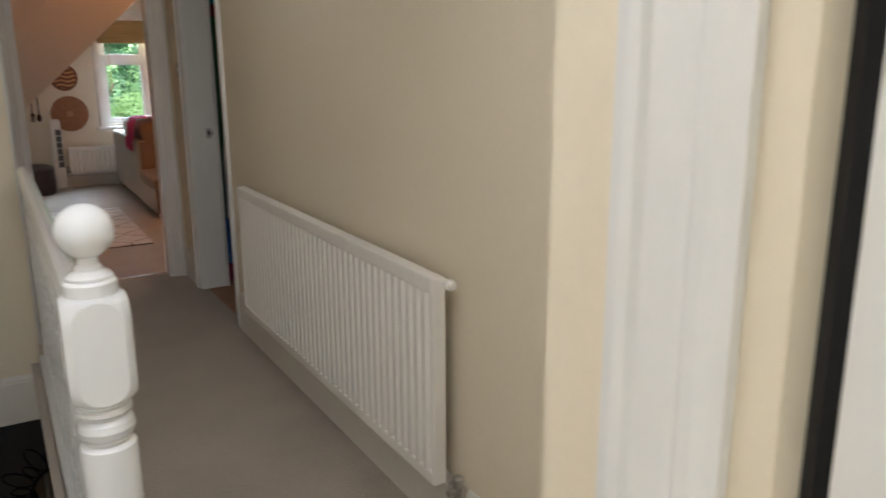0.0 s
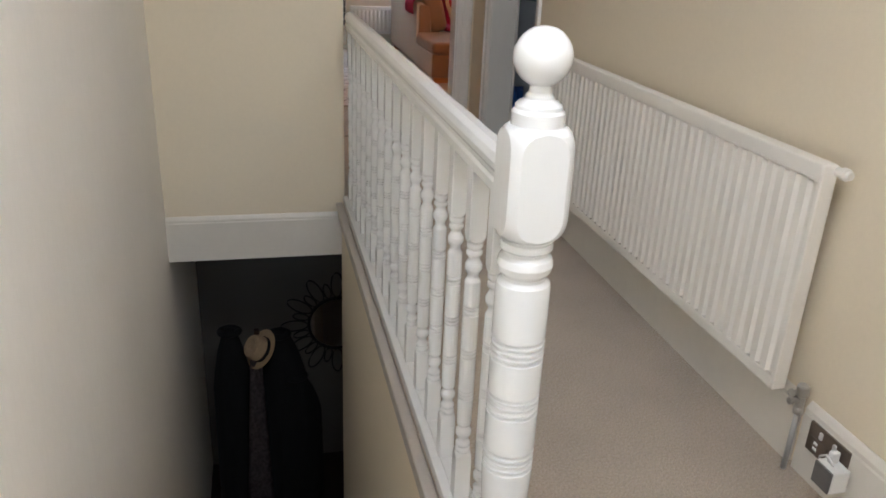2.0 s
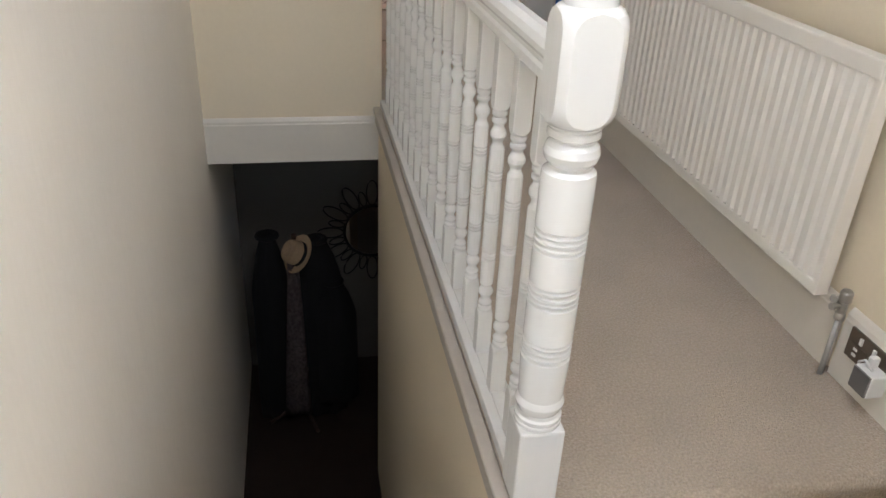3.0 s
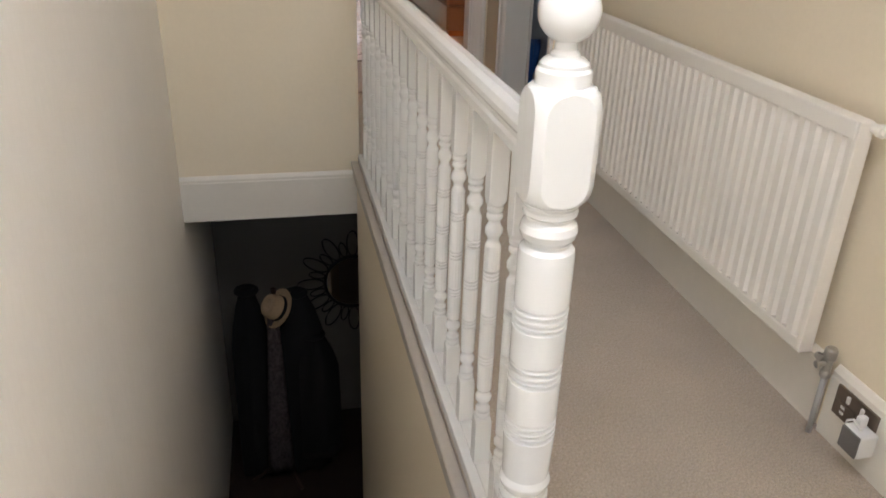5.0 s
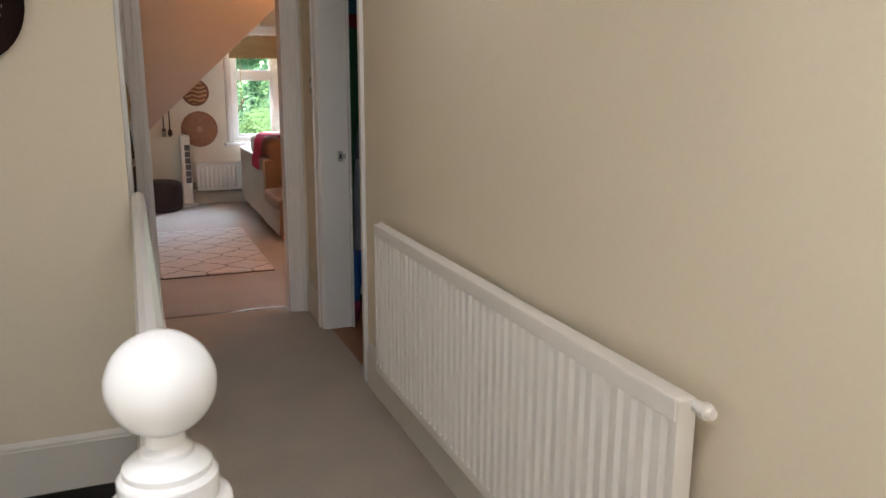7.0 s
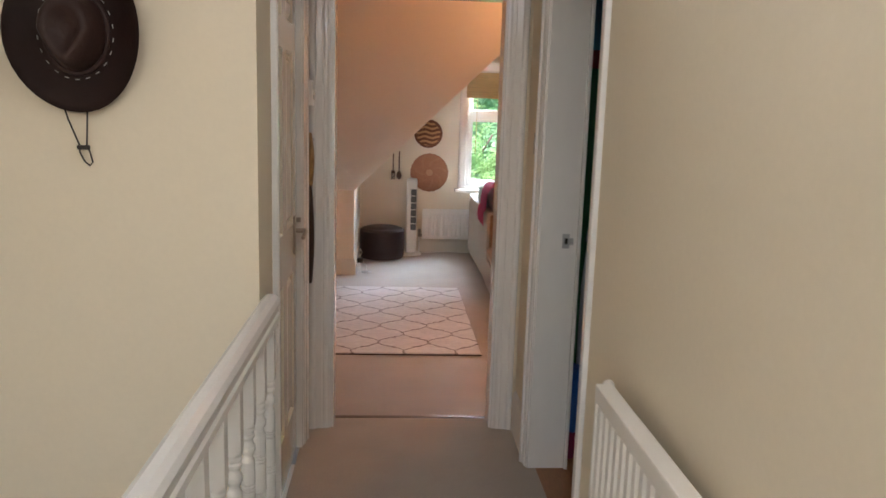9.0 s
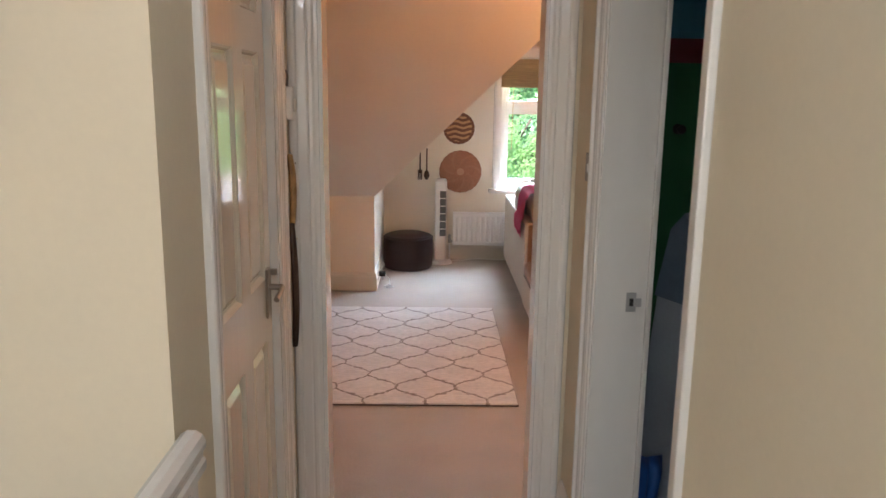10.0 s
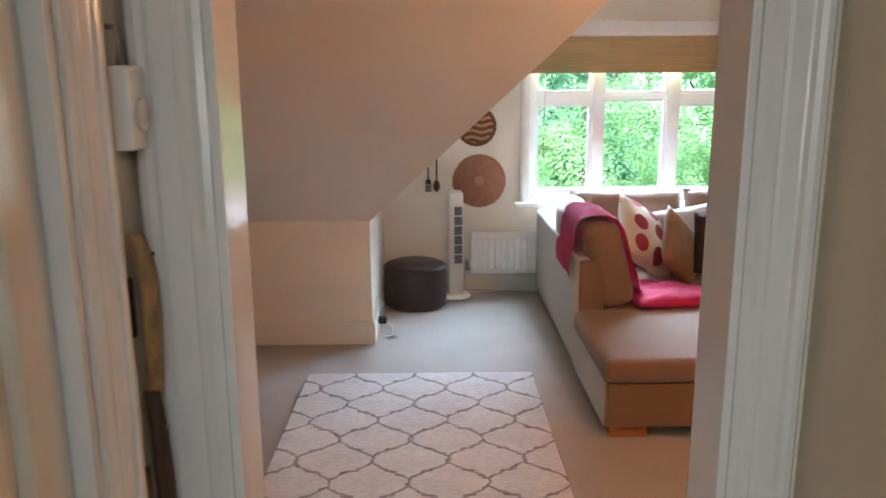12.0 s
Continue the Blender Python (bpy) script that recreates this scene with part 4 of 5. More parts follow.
for a, b in ((1, 2), (3, 4)):
    for c, d in ((1, 2), (3, 4), (5, 6)):
        y0, y1, z0, z1 = ys[a], ys[b], zs[c], zs[d]
        bm = bmesh.new()
        lev = [(0, 0.0), (0.006, -0.006), (0.011, -0.015), (0.020, -0.016), (0.038, -0.005), (0.042, -0.004)]
        rings = []
        for ins, dx in lev:
            rings.append([bm.verts.new((DX + dx, y, z)) for y, z in ((y0 + ins, z0 + ins), (y1 - ins, z0 + ins), (y1 - ins, z1 - ins), (y0 + ins, z1 - ins))])
        for r0, r1 in zip(rings, rings[1:]):
            for i in range(4):
                bm.faces.new((r0[i], r0[(i + 1) % 4], r1[(i + 1) % 4], r1[i]))
        bm.faces.new(rings[-1])
        part("panel", bm, M_DOOR, door)
hd = part("door_handle", boxm(DX, DX + 0.008, D1 - 0.085, D1 - 0.045, 0.90, 1.06, 0.002), M_NICKEL, door, "satin nickel lever handle on a long plate")
bm = lathe(bmesh.new(), [(0.010, 0), (0.010, 0.045)], 12, pose(DX + 0.006, D1 - 0.065, 1.0, 0, 90, 0))
tube(bm, [(DX + 0.045, D1 - 0.060, 1.0), (DX + 0.052, D1 - 0.08, 1.0), (DX + 0.054, D1 - 0.12, 0.997), (DX + 0.050, D1 - 0.165, 0.985)], 0.009, 10)
part("lever", bm, M_NICKEL, hd)
part("latch_turn", boxm(DX, DX + 0.025, D1 - 0.032, D1 - 0.015, 1.03, 1.05, 0.003), M_NICKEL, door)

# side room door, standing open behind the lining
sdoor = tagged(new("door_side_room"), "white painted door of the side room, open", "door", "", "structure")
part("door_leaf", boxm(0.0, 0.74, -0.04, 0.0, ZL + 0.008, 1.84, 0.003), M_SATIN, sdoor).matrix_local = pose(0.425, 0.248, 0, 0, 0, -4)

# ---- hat on the wall ----
hat = thing("leather_hat", "dark brown leather brimmed hat hung on the wall", "hat", pose(-0.395, 4.055, 1.69))
bm = bmesh.new()
seg, rad_n = 40, 7
rings = []
for j in range(rad_n):
    f = 0.42 + 0.58 * j / (rad_n - 1)
    ring = []
    for i in range(seg):
        a = 2 * math.pi * i / seg
        curl = 0.045 * (abs(math.cos(a)) ** 2) * max(0, (f - 0.55) / 0.45) ** 1.6
        ring.append(bm.verts.new((0.180 * f * math.cos(a), -0.018 - curl + 0.01 * math.sin(a) * f, 0.215 * f * math.sin(a))))
    rings.append(ring)
for r0, r1 in zip(rings, rings[1:]):
    for i in range(seg):
        bm.faces.new((r0[i], r0[(i + 1) % seg], r1[(i + 1) % seg], r1[i])).smooth = True
bmesh.ops.solidify(bm, geom=bm.faces[:], thickness=0.004)
part("brim", bm, M_LEATHER, hat)
bm = bmesh.new()
rings = []
for f, d in ((1.0, 0.0), (0.97, 0.03), (0.90, 0.07), (0.80, 0.098), (0.66, 0.108), (0.5, 0.098), (0.36, 0.083), (0.15, 0.078)):
    rings.append([bm.verts.new((0.082 * f * math.cos(2 * math.pi * i / seg) * (1 - 0.22 * max(0, -math.sin(2 * math.pi * i / seg)) * (2.2 if d > 0.05 else 0.3)), -0.016 - d, 0.105 * f * math.sin(2 * math.pi * i / seg))) for i in range(seg)])
for r0, r1 in zip(rings, rings[1:]):
    for i in range(seg):
        bm.faces.new((r0[i], r0[(i + 1) % seg], r1[(i + 1) % seg], r1[i])).smooth = True
bm.faces.new(rings[-1])
part("crown", bm, M_LEATHER, hat)
band = part("hat_band", tube(bmesh.new(), [(0.086 * math.cos(2 * math.pi * i / 32), -0.026, 0.110 * math.sin(2 * math.pi * i / 32)) for i in range(32)], 0.007, 6, True), M_LEATHER, hat)
st = None
for i in range(22):
    a = 2 * math.pi * (i + .5) / 22
    c = (0.101 * math.cos(a), -0.031, 0.126 * math.sin(a))
    mm = Matrix.Translation(c) @ Matrix.Rotation(-a - math.pi / 2, 4, "Y")
    if st is None:
        st = part("stitch", boxm(-0.006, 0.006, -0.0012, 0.0012, -0.0013, 0.0013, 0.0007, segs=1), M_STITCH, hat, "pale lacing stitch")
        st.matrix_local = mm
    else:
        s2 = new("stitch", st.data)
        s2.parent = hat
        s2.matrix_local = mm
part("chin_cord", tube(bmesh.new(), [(-0.045, -0.02, -0.20), (-0.035, -0.02, -0.235), (-0.018, -0.018, -0.282), (-0.010, -0.016, -0.305), (-0.010, -0.016, -0.325), (0.002, -0.016, -0.350), (0.016, -0.016, -0.362), (0.024, -0.016, -0.352), (0.018, -0.016, -0.325), (0.010, -0.016, -0.305), (0.014, -0.018, -0.26), (0.018, -0.02, -0.20)], 0.0025, 6), M_CORD, hat, "thin dark chin cord")
part("toggle", boxm(-0.016, 0.018, -0.023, -0.010, -0.317, -0.305, 0.003), M_CORD, hat)
part("wall_hook", boxm(-0.01, 0.01, -0.02, 0.004, -0.05, 0.05, 0.003), M_NICKEL, hat)

# ---- wall pieces by the living room door ----
bell = thing("hanging_white_box", "small white plastic box hung from a hook", "wall box", pose(0.083, 5.258, 1.57))
part("box", boxm(0.004, 0.034, -0.030, 0.030, -0.055, 0.055, 0.006), M_FANW, bell)
part("dial", lathe(bmesh.new(), [(0.022, 0), (0.021, 0.006), (0.012, 0.009)], 18, pose(0.034, 0, -0.008, 0, 90, 0)), M_PALE, bell, "pale oval cover")
part("hook", tube(bmesh.new(), [(0.0, 0.0, 0.105), (0.012, 0.0, 0.105), (0.016, 0.0, 0.085), (0.012, 0.0, 0.055)], 0.004, 6), M_NICKEL, bell, "dull metal hook")
for k, (zt, zb, mt) in enumerate(((1.40, 1.155, M_MASK), (1.165, 0.72, M_MASKD))):
    c = thing("carved_hanging", "long carved wooden fish hanging, tan with dark markings" if k == 0 else "long dark carved wooden fish with a tan flank", "wall carving", pose(0.083, 5.262, zt), "carved hangings")
    h = zt - zb
    bm = bmesh.new()
    rings = []
    for f, w in ((0, .003), (.06, .012), (.15, .017), (.3, .020), (.5, .021), (.7, .017), (.85, .009), (.9, .007), (1.0, .014)):
        rings.append([bm.verts.new((0.014 + 0.012 * math.cos(2 * math.pi * i / 10) + 0.012 * math.sin(f * 3.1), w * math.sin(2 * math.pi * i / 10) + 0.012 * (f - .5) + 0.006 * math.sin(f * 8 + k), -f * h)) for i in range(10)])
    for r0, r1 in zip(rings, rings[1:]):
        for i in range(10):
            bm.faces.new((r0[i], r0[(i + 1) % 10], r1[(i + 1) % 10], r1[i])).smooth = True
    bm.faces.new(rings[0][::-1])
    bm.faces.new(rings[-1])
    part("body", bm, mt, c)
    part("back_fin", boxm(0.0, 0.006, -0.022, -0.010, -h * 0.6, -h * 0.25, 0.002), M_MASKD if k == 0 else M_MASK, c)
    part("eye", lathe(bmesh.new(), [(0.004, 0), (0.003, 0.003)], 8, pose(0.033, -0.004, -h * 0.12, 0, 90, 0)), M_MASKD if k == 0 else M_MASK, c)

# ---- green side room ----
ib = thing("ironing_board", "folded ironing board with a grey-blue cover, standing upright", "ironing board", pose(1.40, 5.08, 0.0, 2, 2, -60))
ol = [(-0.115, 0.12), (0.115, 0.12), (0.115, 0.75), (0.10, 1.0), (0.06, 1.18), (0.0, 1.25), (-0.05, 1.19), (-0.09, 1.0), (-0.115, 0.75)]
part("board", prism(bmesh.new(), ol, pose(0, 0.02, 0, 90, 0, 0), 0.03), M_BOARD, ib)
part("nose_cover", prism(bmesh.new(), [(-0.103, 0.96), (0.108, 0.96), (0.063, 1.182), (0.0, 1.256), (-0.054, 1.195)], pose(0, 0.024, 0, 90, 0, 0), 0.038), M_BOARDN, ib, "dark blue-grey nose cover")
for x in (-0.09, 0.09):
    part("leg", tube(bmesh.new(), [(x, 0.045, 0.0), (x * 0.7, 0.05, 0.6), (x * 0.4, 0.045, 1.05)], 0.011, 8), M_CHROME, ib)
coat2 = thing("hanging_dark_garment", "dark garment hanging in the green room", "garment", pose(1.255, 5.18, 0.0))
part("cloth", cushion(bmesh.new(), pose(0, 0.05, 0.62), 0.09, 1.18, 0.08, 0.5, 12, 0.03, 3), M_BLACK, coat2)
bb = thing("blue_plastic_bag", "crumpled bright blue plastic bag on the wooden floor", "bag", pose(1.27, 5.02, -0.004))
part("bag", cushion(bmesh.new(), pose(0, 0.0, 0.22, 0, 12, 20), 0.13, 0.44, 0.10, 0.5, 10, 0.05, 5), M_BLUE, bb)
pk = thing("dark_pink_cloth", "dark pink cloth heaped on the wooden floor", "cloth", pose(1.23, 4.97, -0.004))
part("cloth", cushion(bmesh.new(), pose(0.01, 0.0, 0.07, 30, 0, 20), 0.13, 0.15, 0.09, 0.5, 8, 0.04, 7), M_MAG, pk)
bxx = thing("storage_box", "dark storage box on the side room floor", "box", pose(2.0, 5.1, -0.004))
part("box", boxm(-0.2, 0.2, -0.15, 0.15, 0, 0.35, 0.01), M_BLACK, bxx)
part("lid", boxm(-0.21, 0.21, -0.16, 0.16, 0.35, 0.38, 0.01), M_PALE, bxx, "pale lid")
hk = thing("coat_hook", "black round coat hook on the green wall", "hook", pose(1.42, 5.305, 1.50))
part("knob", lathe(bmesh.new(), [(0.018, 0), (0.008, 0.01), (0.008, 0.03), (0.016, 0.04), (0.014, 0.05), (0.003, 0.054)], 12, pose(0, 0, 0, 90, 0, 0)), M_IRON, hk)
for k in range(9):
    fl = thing("painted_flower", "pale painted flower on the red border" if k % 2 else "orange painted flower on the red border", "wall decoration", pose(1.50 + 0.13 * k, 5.304, 1.755 + 0.012 * math.sin(k * 2.1)), "painted flowers")
    part("petals", lathe(bmesh.new(), [(0.018, 0), (0.018, 0.002), (0.004, 0.003)], 7, pose(0, 0, 0, 90, 0, 0)), M_PETAL if k % 2 else M_OCHRE, fl)

# ---- hall below ----
stand = thing("coat_stand", "dark coat stand loaded with black coats", "coat stand", pose(-0.42, 4.72, HALL))
part("pole", lathe(bmesh.new(), [(0.025, 0), (0.02, 0.9), (0.018, 1.50)], 12), M_SPOON, stand)
for k in range(4):
    a = k * math.pi / 2 + 0.4
    part("foot", tube(bmesh.new(), [(0, 0, 0.12), (0.15 * math.cos(a), 0.15 * math.sin(a), 0.06), (0.26 * math.cos(a), 0.26 * math.sin(a), 0.015)], 0.014, 8), M_SPOON, stand)
for k, (dx, dy, w, h, zt) in enumerate(((-0.17, 0.02, 0.24, 1.49, 1.50), (0.14, 0.03, 0.34, 1.44, 1.45), (0.24, 0.0, 0.30, 1.0, 1.14))):
    c = thing("coat", "long black coat hanging on the coat stand", "coat", pose(-0.42 + dx, 4.72 + dy, HALL + zt), "coats on the stand")
    bm = bmesh.new()
    rings = []
    for j in range(12):
        f = j / 11
        wd = w * (0.35 + 0.65 * min(1, f * 4) ** 0.7) / 2 * (1 + 0.12 * f)
        rings.append([bm.verts.new((wd * math.cos(2 * math.pi * i / 24) * (1 + 0.05 * math.sin(5 * i + k)), 0.09 * (0.4 + 0.6 * min(1, f * 5)) * math.sin(2 * math.pi * i / 24) * (1 + 0.2 * math.sin(i * 1.9 + k)), -f * h)) for i in range(24)])
    for r0, r1 in zip(rings, rings[1:]):
        for i in range(24):
            bm.faces.new((r0[i], r0[(i + 1) % 24], r1[(i + 1) % 24], r1[i])).smooth = True
    bm.faces.new(rings[0][::-1])
    bm.faces.new(rings[-1])
    part("body", bm, M_BLACK, c)
    part("collar", tube(bmesh.new(), [(0.06 * math.cos(a), 0.05 * math.sin(a), -0.01) for a in [2 * math.pi * i / 12 for i in range(12)]], 0.022, 8, True), M_BLACK, c)
sc = thing("scarf", "long flecked grey scarf hanging among the coats", "scarf", pose(-0.40, 4.58, HALL + 1.40))
bm = bmesh.new()
rows = []
for j in range(15):
    f = j / 14
    rows.append([bm.verts.new((-0.03 - 0.02 * f + (i / 6 - .5) * (0.07 + 0.12 * f), -0.02 + 0.012 * math.sin(i * 2.2), -1.28 * f)) for i in range(7)])
for r0, r1 in zip(rows, rows[1:]):
    for i in range(6):
        bm.faces.new((r0[i], r0[i + 1], r1[i + 1], r1[i])).smooth = True
bmesh.ops.solidify(bm, geom=bm.faces[:], thickness=0.008)
part("cloth", bm, M_FLORAL, sc)
sh2 = thing("straw_hat", "straw trilby hat with a dark band on the coat stand", "hat", pose(-0.385, 4.61, HALL + 1.41, 20, -52, 0))
part("brim", lathe(bmesh.new(), [(0.075, 0.0), (0.13, 0.012), (0.132, 0.016), (0.075, 0.006)], 28), M_STRAW, sh2)
part("crown", lathe(bmesh.new(), [(0.082, 0.002), (0.08, 0.06), (0.07, 0.095), (0.045, 0.10), (0.02, 0.085)], 28), M_STRAW, sh2)
part("band", lathe(bmesh.new(), [(0.083, 0.005), (0.084, 0.03), (0.083, 0.031)], 28), M_BLACK, sh2, "black hat band")
mir = thing("sun_mirror", "round mirror in a black wire sunburst frame", "mirror", pose(0.155, 5.345, -1.40))
part("glass", lathe(bmesh.new(), [(0.205, 0), (0.205, 0.008), (0.2, 0.01)], 36, pose(0, 0, 0, 90, 0, 0)), M_MIRROR, mir)
part("rim", tube(bmesh.new(), [(0.21 * math.cos(2 * math.pi * i / 40), -0.010, 0.21 * math.sin(2 * math.pi * i / 40)) for i in range(40)], 0.012, 8, True), M_IRON, mir)
for k in range(24):
    a = 2 * math.pi * k / 24
    ln = 0.20 if k % 2 == 0 else 0.12
    wd = 0.042 if k % 2 == 0 else 0.026
    pts = []
    for i in range(16):
        b = 2 * math.pi * i / 16
        u, v = 0.215 + ln * (0.5 - 0.5 * math.cos(b)), wd * math.sin(b)
        pts.append((u * math.cos(a) - v * math.sin(a), -0.010, u * math.sin(a) + v * math.cos(a)))
    part("wire_petal", tube(bmesh.new(), pts, 0.006, 6, True), M_IRON, mir)

# ---- living room ----
rug = thing("rug", "pale pile rug with a grey-brown trellis pattern", "rug", pose(0.42, 7.335, 0.0))
part("rug_top", boxm(-0.625, 0.625, -0.912, 0.912, 0.001, 0.016, 0.006), M_RUG, rug)
part("binding", boxm(-0.628, 0.628, -0.916, 0.916, 0.0005, 0.008, 0.002), M_SPOON, rug, "dark brown edge binding")

sofa = thing("corner_sofa", "tan corner sofa with a pale stone outer side", "sofa", pose(1.275, 7.46, 0))
bm = boxm(0.0, 0.16, 0.78, 2.42, 0.06, 0.67, 0.03, segs=3)
part("side_panel", bm, M_SOFAB, sofa, "pale stone side panel")
part("base", boxm(0.004, 0.95, -0.02, 2.35, 0.05, 0.275, 0.025, segs=3), M_SOFA, sofa)
part("base_side", boxm(-0.002, 0.01, 0.0, 0.80, 0.055, 0.27, 0.004), M_SOFAB, sofa, "pale stone lower side")
part("inner_side", boxm(0.02, 0.150, 0.755, 0.80, 0.25, 0.655, 0.02, segs=3), M_SOFA, sofa)
part("seat_cushion", boxm(-0.005, 0.96, -0.04, 0.775, 0.268, 0.385, 0.052, segs=6), M_SOFA, sofa, smooth=True)
part("seat_cushion", boxm(0.155, 0.96, 0.72, 1.60, 0.245, 0.385, 0.05, segs=4), M_SOFA, sofa, smooth=True)
part("long_base", boxm(0.95, 2.6, 1.45, 2.35, 0.06, 0.30, 0.02, segs=3), M_SOFA, sofa)
part("long_seat", boxm(0.96, 2.55, 1.40, 2.1, 0.245, 0.385, 0.055, segs=4), M_SOFA, sofa, smooth=True)
part("back_frame", boxm(0.16, 2.6, 2.16, 2.42, 0.06, 0.70, 0.04, segs=3), M_SOFA, sofa)
for x0, x1 in ((0.20, 1.0), (1.01, 1.80), (1.81, 2.58)):
    part("back_cushion", cushion(bmesh.new(), pose((x0 + x1) / 2, 2.12, 0.63, -10, 0, 0), x1 - x0, 0.44, 0.24, 0.32, 14, 0.012, x0), M_SOFA, sofa)
for x, y in ((0.03, 0.0), (0.82, 0.0), (0.03, 2.25), (2.4, 2.25)):
    part("foot", boxm(x, x + 0.17, y, y + 0.09, 0.0, 0.062, 0.004), M_OAK, sofa, "orange beech foot")
sb = thing("side_cushion", "plump tan cushion leaning on the sofa side", "cushion", pose(1.520, 8.50, 0.385))
part("cover", boxm(-0.105, 0.105, -0.29, 0.29, 0.0, 0.48, 0.095, segs=6), M_SOFA, sb, smooth=True).matrix_local = Matrix.Rotation(radians(-15), 4, "Y")
tr = thing("pink_throw", "magenta knitted throw draped over the sofa side", "throw", pose(1.275, 8.34, 0.0))


def cloth(bm, path, y0, y1, thick, seed, rows=10):
    g = []
    for i, (x, z) in enumerate(path):
        row = []
        for j in range(rows + 1):
            y = y0 + (y1 - y0) * j / rows
            w = 0.012 * noise.noise((i * .8 + seed, j * .7, 1.0))
            row.append(bm.verts.new((x + w, y + 0.02 * noise.noise((i * .6, seed, 3.0)), z + 0.014 * noise.noise((i * .9, j * .9, seed)))))
        g.append(row)
    for a, b in zip(g, g[1:]):
        for j in range(rows):
            bm.faces.new((a[j], a[j + 1], b[j + 1], b[j])).smooth = True
    bmesh.ops.solidify(bm, geom=bm.faces[:], thickness=thick)
    return bm


part("over_side", cloth(bmesh.new(), [(-0.026, 0.55), (-0.028, 0.61), (-0.026, 0.665), (-0.012, 0.70), (-0.008, 0.76), (0.0, 0.825), (0.025, 0.872), (0.085, 0.893), (0.16, 0.890), (0.228, 0.868), (0.268, 0.81), (0.292, 0.73), (0.318, 0.65), (0.344, 0.56), (0.37, 0.47), (0.42, 0.412), (0.52, 0.402), (0.64, 0.40), (0.76, 0.399)], -0.05, 0.42, 0.014, 1.0), M_PINK, tr)
tr2 = thing("pink_throw_end", "folded magenta throw lying on the sofa seat", "throw", pose(1.78, 8.32, 0.385))
part("folds", cushion(bmesh.new(), pose(0.05, 0.05, 0.03, 90, 0, 10), 0.52, 0.36, 0.075, 0.4, 16, 0.03, 4), M_PINK, tr2)
for name, label, mt, m, w, h, t in (
        ("dotted_cushion", "cream cushion with dark red medallions on the sofa", M_DOTS, pose(1.86, 9.02, 0.61, -34, 32, 30), 0.50, 0.46, 0.17),
        ("white_cushion", "pale grey-white cushion behind the others on the sofa", M_PALE, pose(2.17, 9.12, 0.60, -20, -8, 5), 0.40, 0.40, 0.13),
        ("bronze_cushion", "bronze satin cushion leaning on the sofa", M_GOLD, pose(2.02, 8.80, 0.59, -20, 38, 40), 0.42, 0.40, 0.12),
        ("dark_cushion", "dark aubergine cushion on the sofa", M_BLACKC, pose(2.30, 8.86, 0.59, -20, 10, 10), 0.40, 0.38, 0.12)):
    c = thing(name, label, "cushion", m)
    part("cover", cushion(bmesh.new(), Matrix(), w, h, t, 0.5, 14, 0.01, w), mt, c)
bo = thing("bolster_cushion", "pale grey rolled cushion on the sofa side", "cushion", pose(1.375, 8.98, 0.765))
part("cover", cushion(bmesh.new(), pose(0, 0, 0, 0, 0, 80), 0.62, 0.20, 0.20, 0.3, 12, 0.012, 2), M_PALE, bo)

pouf = thing("pouf", "round dark brown leatherette pouf on the carpet", "pouf", pose(0.362, 9.66, 0) @ Matrix.Diagonal((0.98, 0.98, 0.91, 1)))
pp = [(0.205, 0.0), (0.226, 0.012), (0.234, 0.06), (0.236, 0.18), (0.234, 0.29), (0.229, 0.315)]
part("body", lathe(bmesh.new(), pp, 40), M_POUF, pouf)
part("piping", tube(bmesh.new(), [(0.231 * math.cos(2 * math.pi * i / 40), 0.231 * math.sin(2 * math.pi * i / 40), 0.318) for i in range(40)], 0.006, 6, True), M_POUF, pouf)
part("top", lathe(bmesh.new(), [(0.229, 0.316), (0.215, 0.34), (0.16, 0.360), (0.08, 0.367), (0.01, 0.366)], 40), M_POUF, pouf)
fan = thing("tower_fan", "white tower fan with a grey grille", "fan", pose(0.665, 9.86, 0))
part("base", lathe(bmesh.new(), [(0.115, 0), (0.115, 0.012), (0.10, 0.022), (0.05, 0.03)], 30), M_FANW, fan)
part("column", boxm(-0.056, 0.056, -0.055, 0.055, 0.028, 0.80, 0.022, segs=3), M_FANW, fan)
part("top_cap", lathe(bmesh.new(), [(0.05, 0.798), (0.048, 0.81), (0.02, 0.815)], 24), M_FANW, fan)
for k in range(6):
    z = 0.27 + 0.073 * k
    part("grille", boxm(-0.010, 0.048, -0.060, -0.050, z, z + 0.066, 0.003), M_GRILL, fan, "grey grille")
    part("grille_bar", boxm(-0.012, 0.050, -0.062, -0.052, z + 0.066, z + 0.073, 0.001), M_FANW, fan)
for name, label, mt, x, z, r in (("basket_disc", "round coiled tan basket hung on the wall", M_BASK, 0.85, 0.862, 0.198), ("banded_basket_disc", "round banded dark and tan basket on the wall", M_BASK2, 0.83, 1.275, 0.145)):
    b = thing(name, label, "wall basket", pose(x, 10.048, z), "wall baskets")
    part("weave", lathe(bmesh.new(), [(r, 0.0), (r * 1.0, 0.012), (r * 0.96, 0.016), (r * 0.5, 0.024), (r * 0.12, 0.03)], 44, pose(0, 0, 0, 90, 0, 0)), mt, b)
    part("rim", tube(bmesh.new(), [((r - 0.004 + 0.004 * (i % 2)) * math.cos(2 * math.pi * i / 44), -0.010, (r - 0.004 + 0.004 * (i % 2)) * math.sin(2 * math.pi * i / 44)) for i in range(44)], 0.008, 6, True), mt, b)
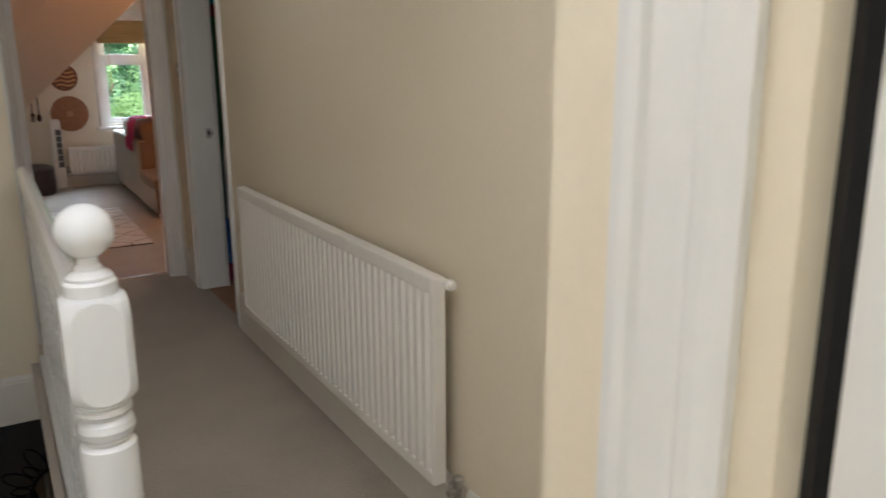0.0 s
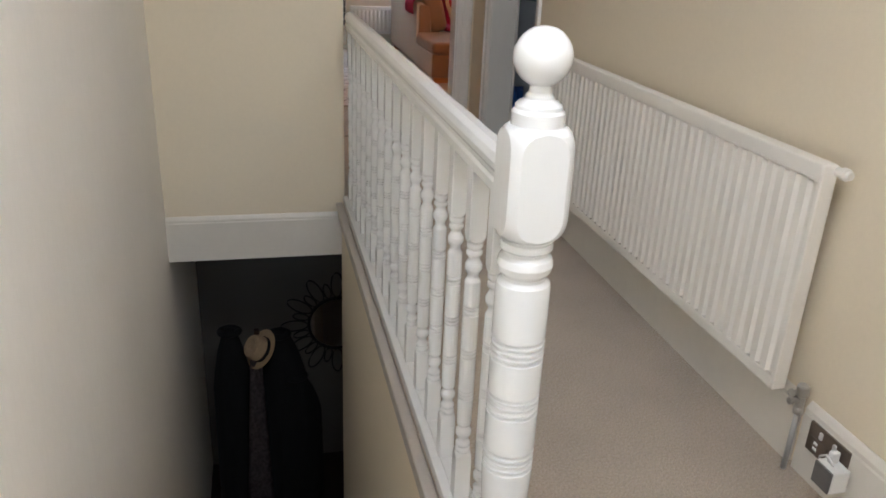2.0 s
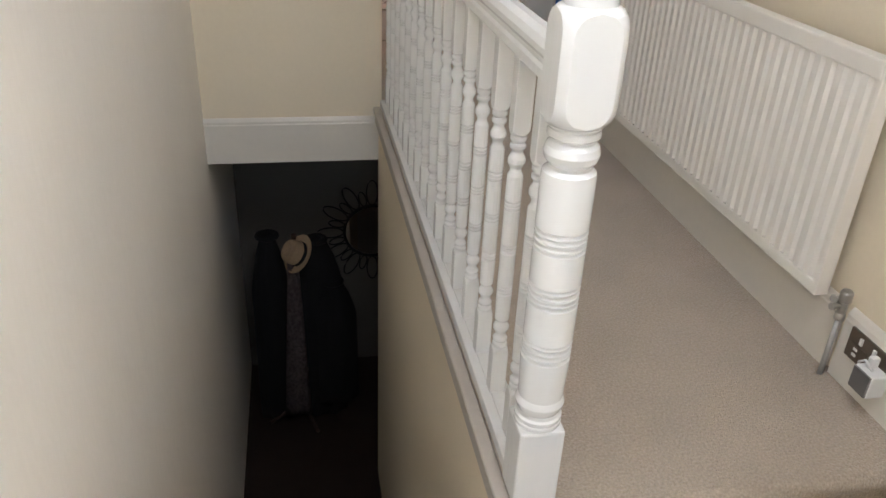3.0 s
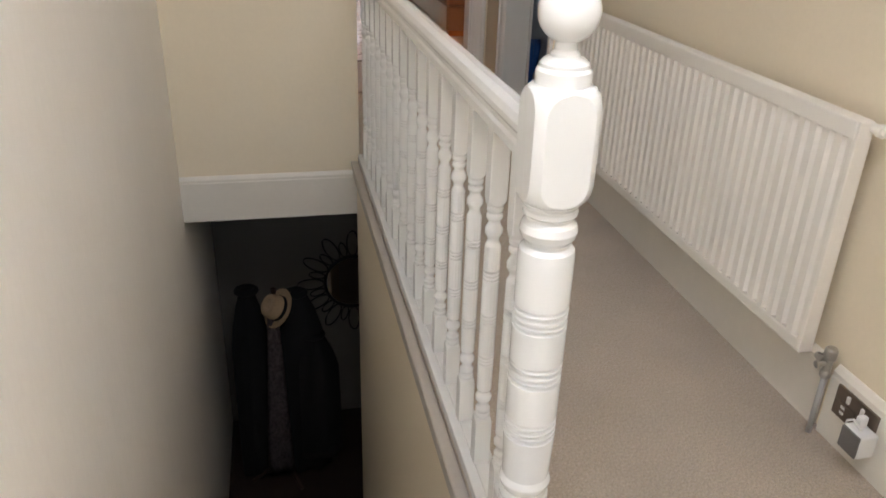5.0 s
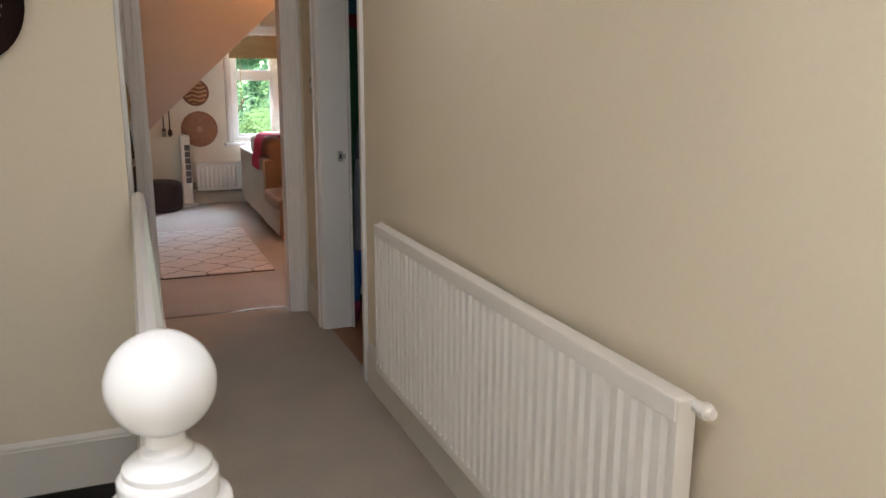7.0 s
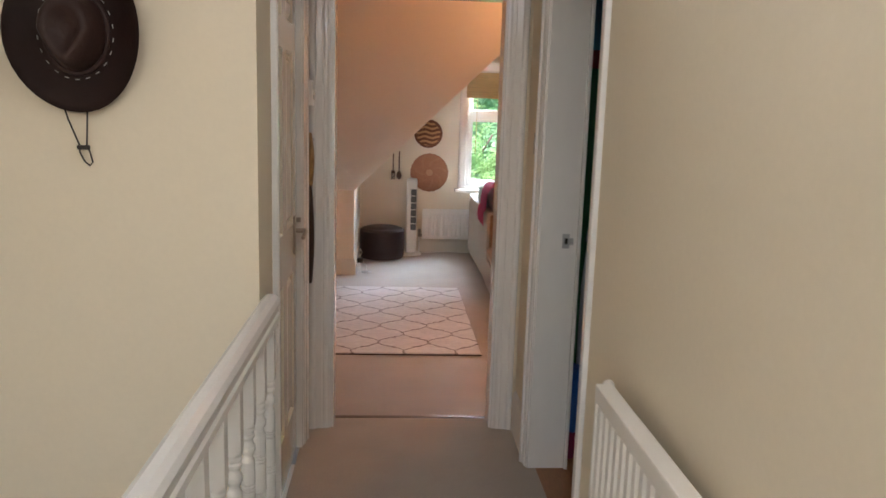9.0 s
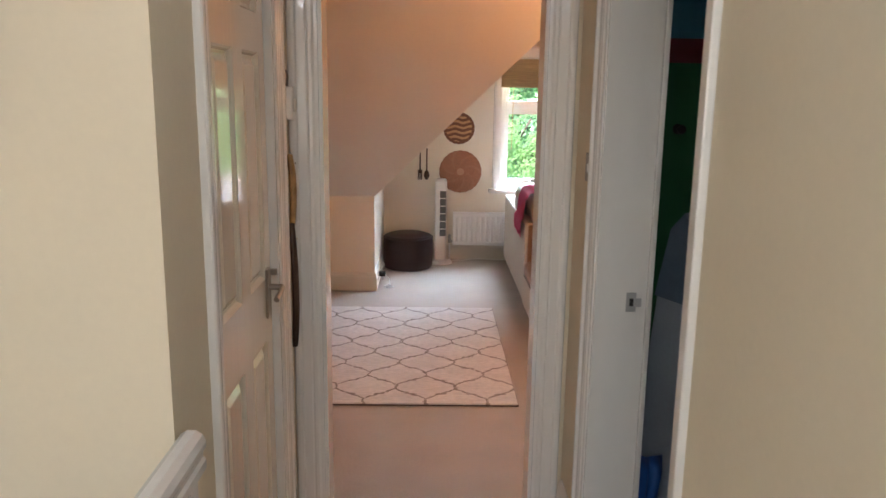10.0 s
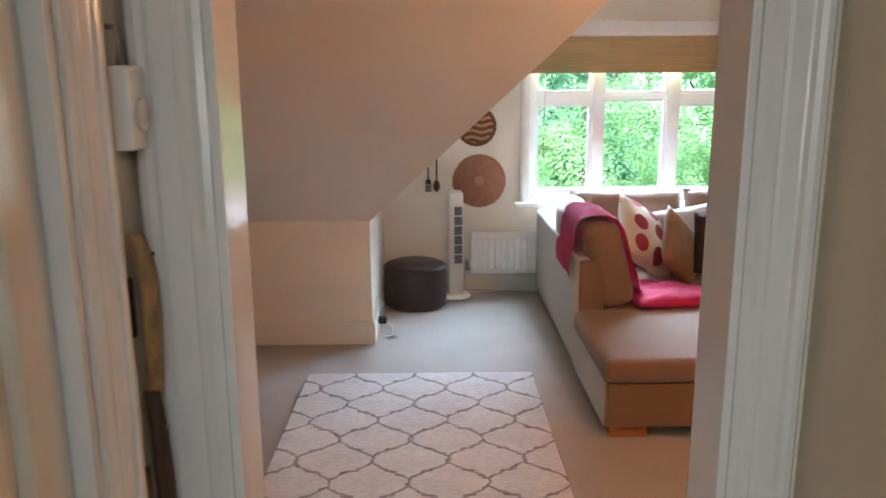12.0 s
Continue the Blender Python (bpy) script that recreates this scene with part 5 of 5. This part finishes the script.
for k, x in enumerate((0.462, 0.526)):
    s = thing("wooden_spoon" if k else "wooden_fork", "dark carved wooden spoon hung on the wall" if k else "dark carved wooden fork hung on the wall", "utensil", pose(x, 10.045, 0.78), "hung utensils")
    part("handle", tube(bmesh.new(), [(0, -0.008, 0.08), (0, -0.008, 0.30)], 0.007, 8), M_SPOON, s)
    if k:
        part("bowl", lathe(bmesh.new(), [(0.004, 0.0), (0.022, 0.02), (0.027, 0.045), (0.02, 0.075), (0.008, 0.09)], 14, pose(0, -0.012, 0) @ Matrix.Diagonal((1, .35, 1, 1))), M_SPOON, s)
    else:
        for d in (-0.015, 0.0, 0.015):
            part("prong", boxm(d - 0.005, d + 0.005, -0.014, -0.004, 0.0, 0.07, 0.002), M_SPOON, s)
        part("fork_head", boxm(-0.021, 0.021, -0.014, -0.004, 0.062, 0.095, 0.003), M_SPOON, s)
pl = thing("wall_plug", "black plug in a white socket with trailing cables", "plug", pose(0.135, 8.95, 0.10))
part("socket_plate", boxm(-0.002, 0.006, -0.07, 0.07, -0.04, 0.045, 0.002), M_FANW, pl, "white socket plate")
part("plug", boxm(0.006, 0.06, -0.03, 0.02, -0.015, 0.025, 0.006), M_IRON, pl)
part("cable", tube(bmesh.new(), [(0.05, 0.0, 0.0), (0.09, 0.02, -0.05), (0.10, -0.02, -0.092), (0.05, -0.05, -0.095), (0.08, -0.09, -0.095), (0.13, -0.05, -0.095)], 0.005, 6), M_FANW, pl, "white cable")
part("cable", tube(bmesh.new(), [(0.02, 0.03, 0.02), (0.05, 0.05, 0.07), (0.03, 0.08, 0.10), (0.01, 0.12, 0.02), (0.03, 0.15, -0.095)], 0.004, 6), M_FANW, pl, "white cable")
fc = thing("floor_cable", "thin white cable along the skirting", "cable", pose(0.8, 9.98, 0.0))
part("cable", tube(bmesh.new(), [(-0.05, -0.03, 0.006), (0.1, -0.02, 0.007), (0.25, 0.02, 0.012), (0.4, 0.0, 0.007), (0.6, 0.02, 0.006)], 0.004, 6), M_FANW, fc)
shelf = thing("alcove_shelf", "low white shelf unit with dark compartments", "shelf", pose(-0.84, 8.95, 0))
part("back", boxm(-0.16, 0.165, 0.12, 0.14, 0, 0.76), M_SATIN, shelf)
for x in (-0.16, 0.145):
    part("side", boxm(x, x + 0.02, -0.16, 0.12, 0, 0.76, 0.002), M_SATIN, shelf)
for z in (0.02, 0.36, 0.74):
    part("board", boxm(-0.14, 0.145, -0.15, 0.12, z, z + 0.02, 0.002), M_SATIN, shelf)
for z in (0.04, 0.38):
    bk = thing("dark_book_row", "dark bound books standing on the white shelf", "books", pose(-0.84, 8.95, z), "shelf books")
    part("book", boxm(-0.13, 0.0, -0.10, 0.08, 0.0, 0.24, 0.003), M_BLACKC, bk)
    part("book", boxm(0.003, 0.13, -0.10, 0.08, 0.0, 0.21, 0.003), M_SPOON, bk)
pend = thing("pendant_bulb", "warm glowing pendant bulb under the living room ceiling", "lamp", pose(1.66, 6.35, 2.3))
part("flex", lathe(bmesh.new(), [(0.004, -0.27), (0.004, 0)], 8), M_GLOSS, pend)
part("rose", lathe(bmesh.new(), [(0.04, -0.015), (0.04, -0.002)], 18), M_GLOSS, pend)
part("holder", lathe(bmesh.new(), [(0.018, -0.28), (0.018, -0.24), (0.01, -0.23)], 14), M_GLOSS, pend)
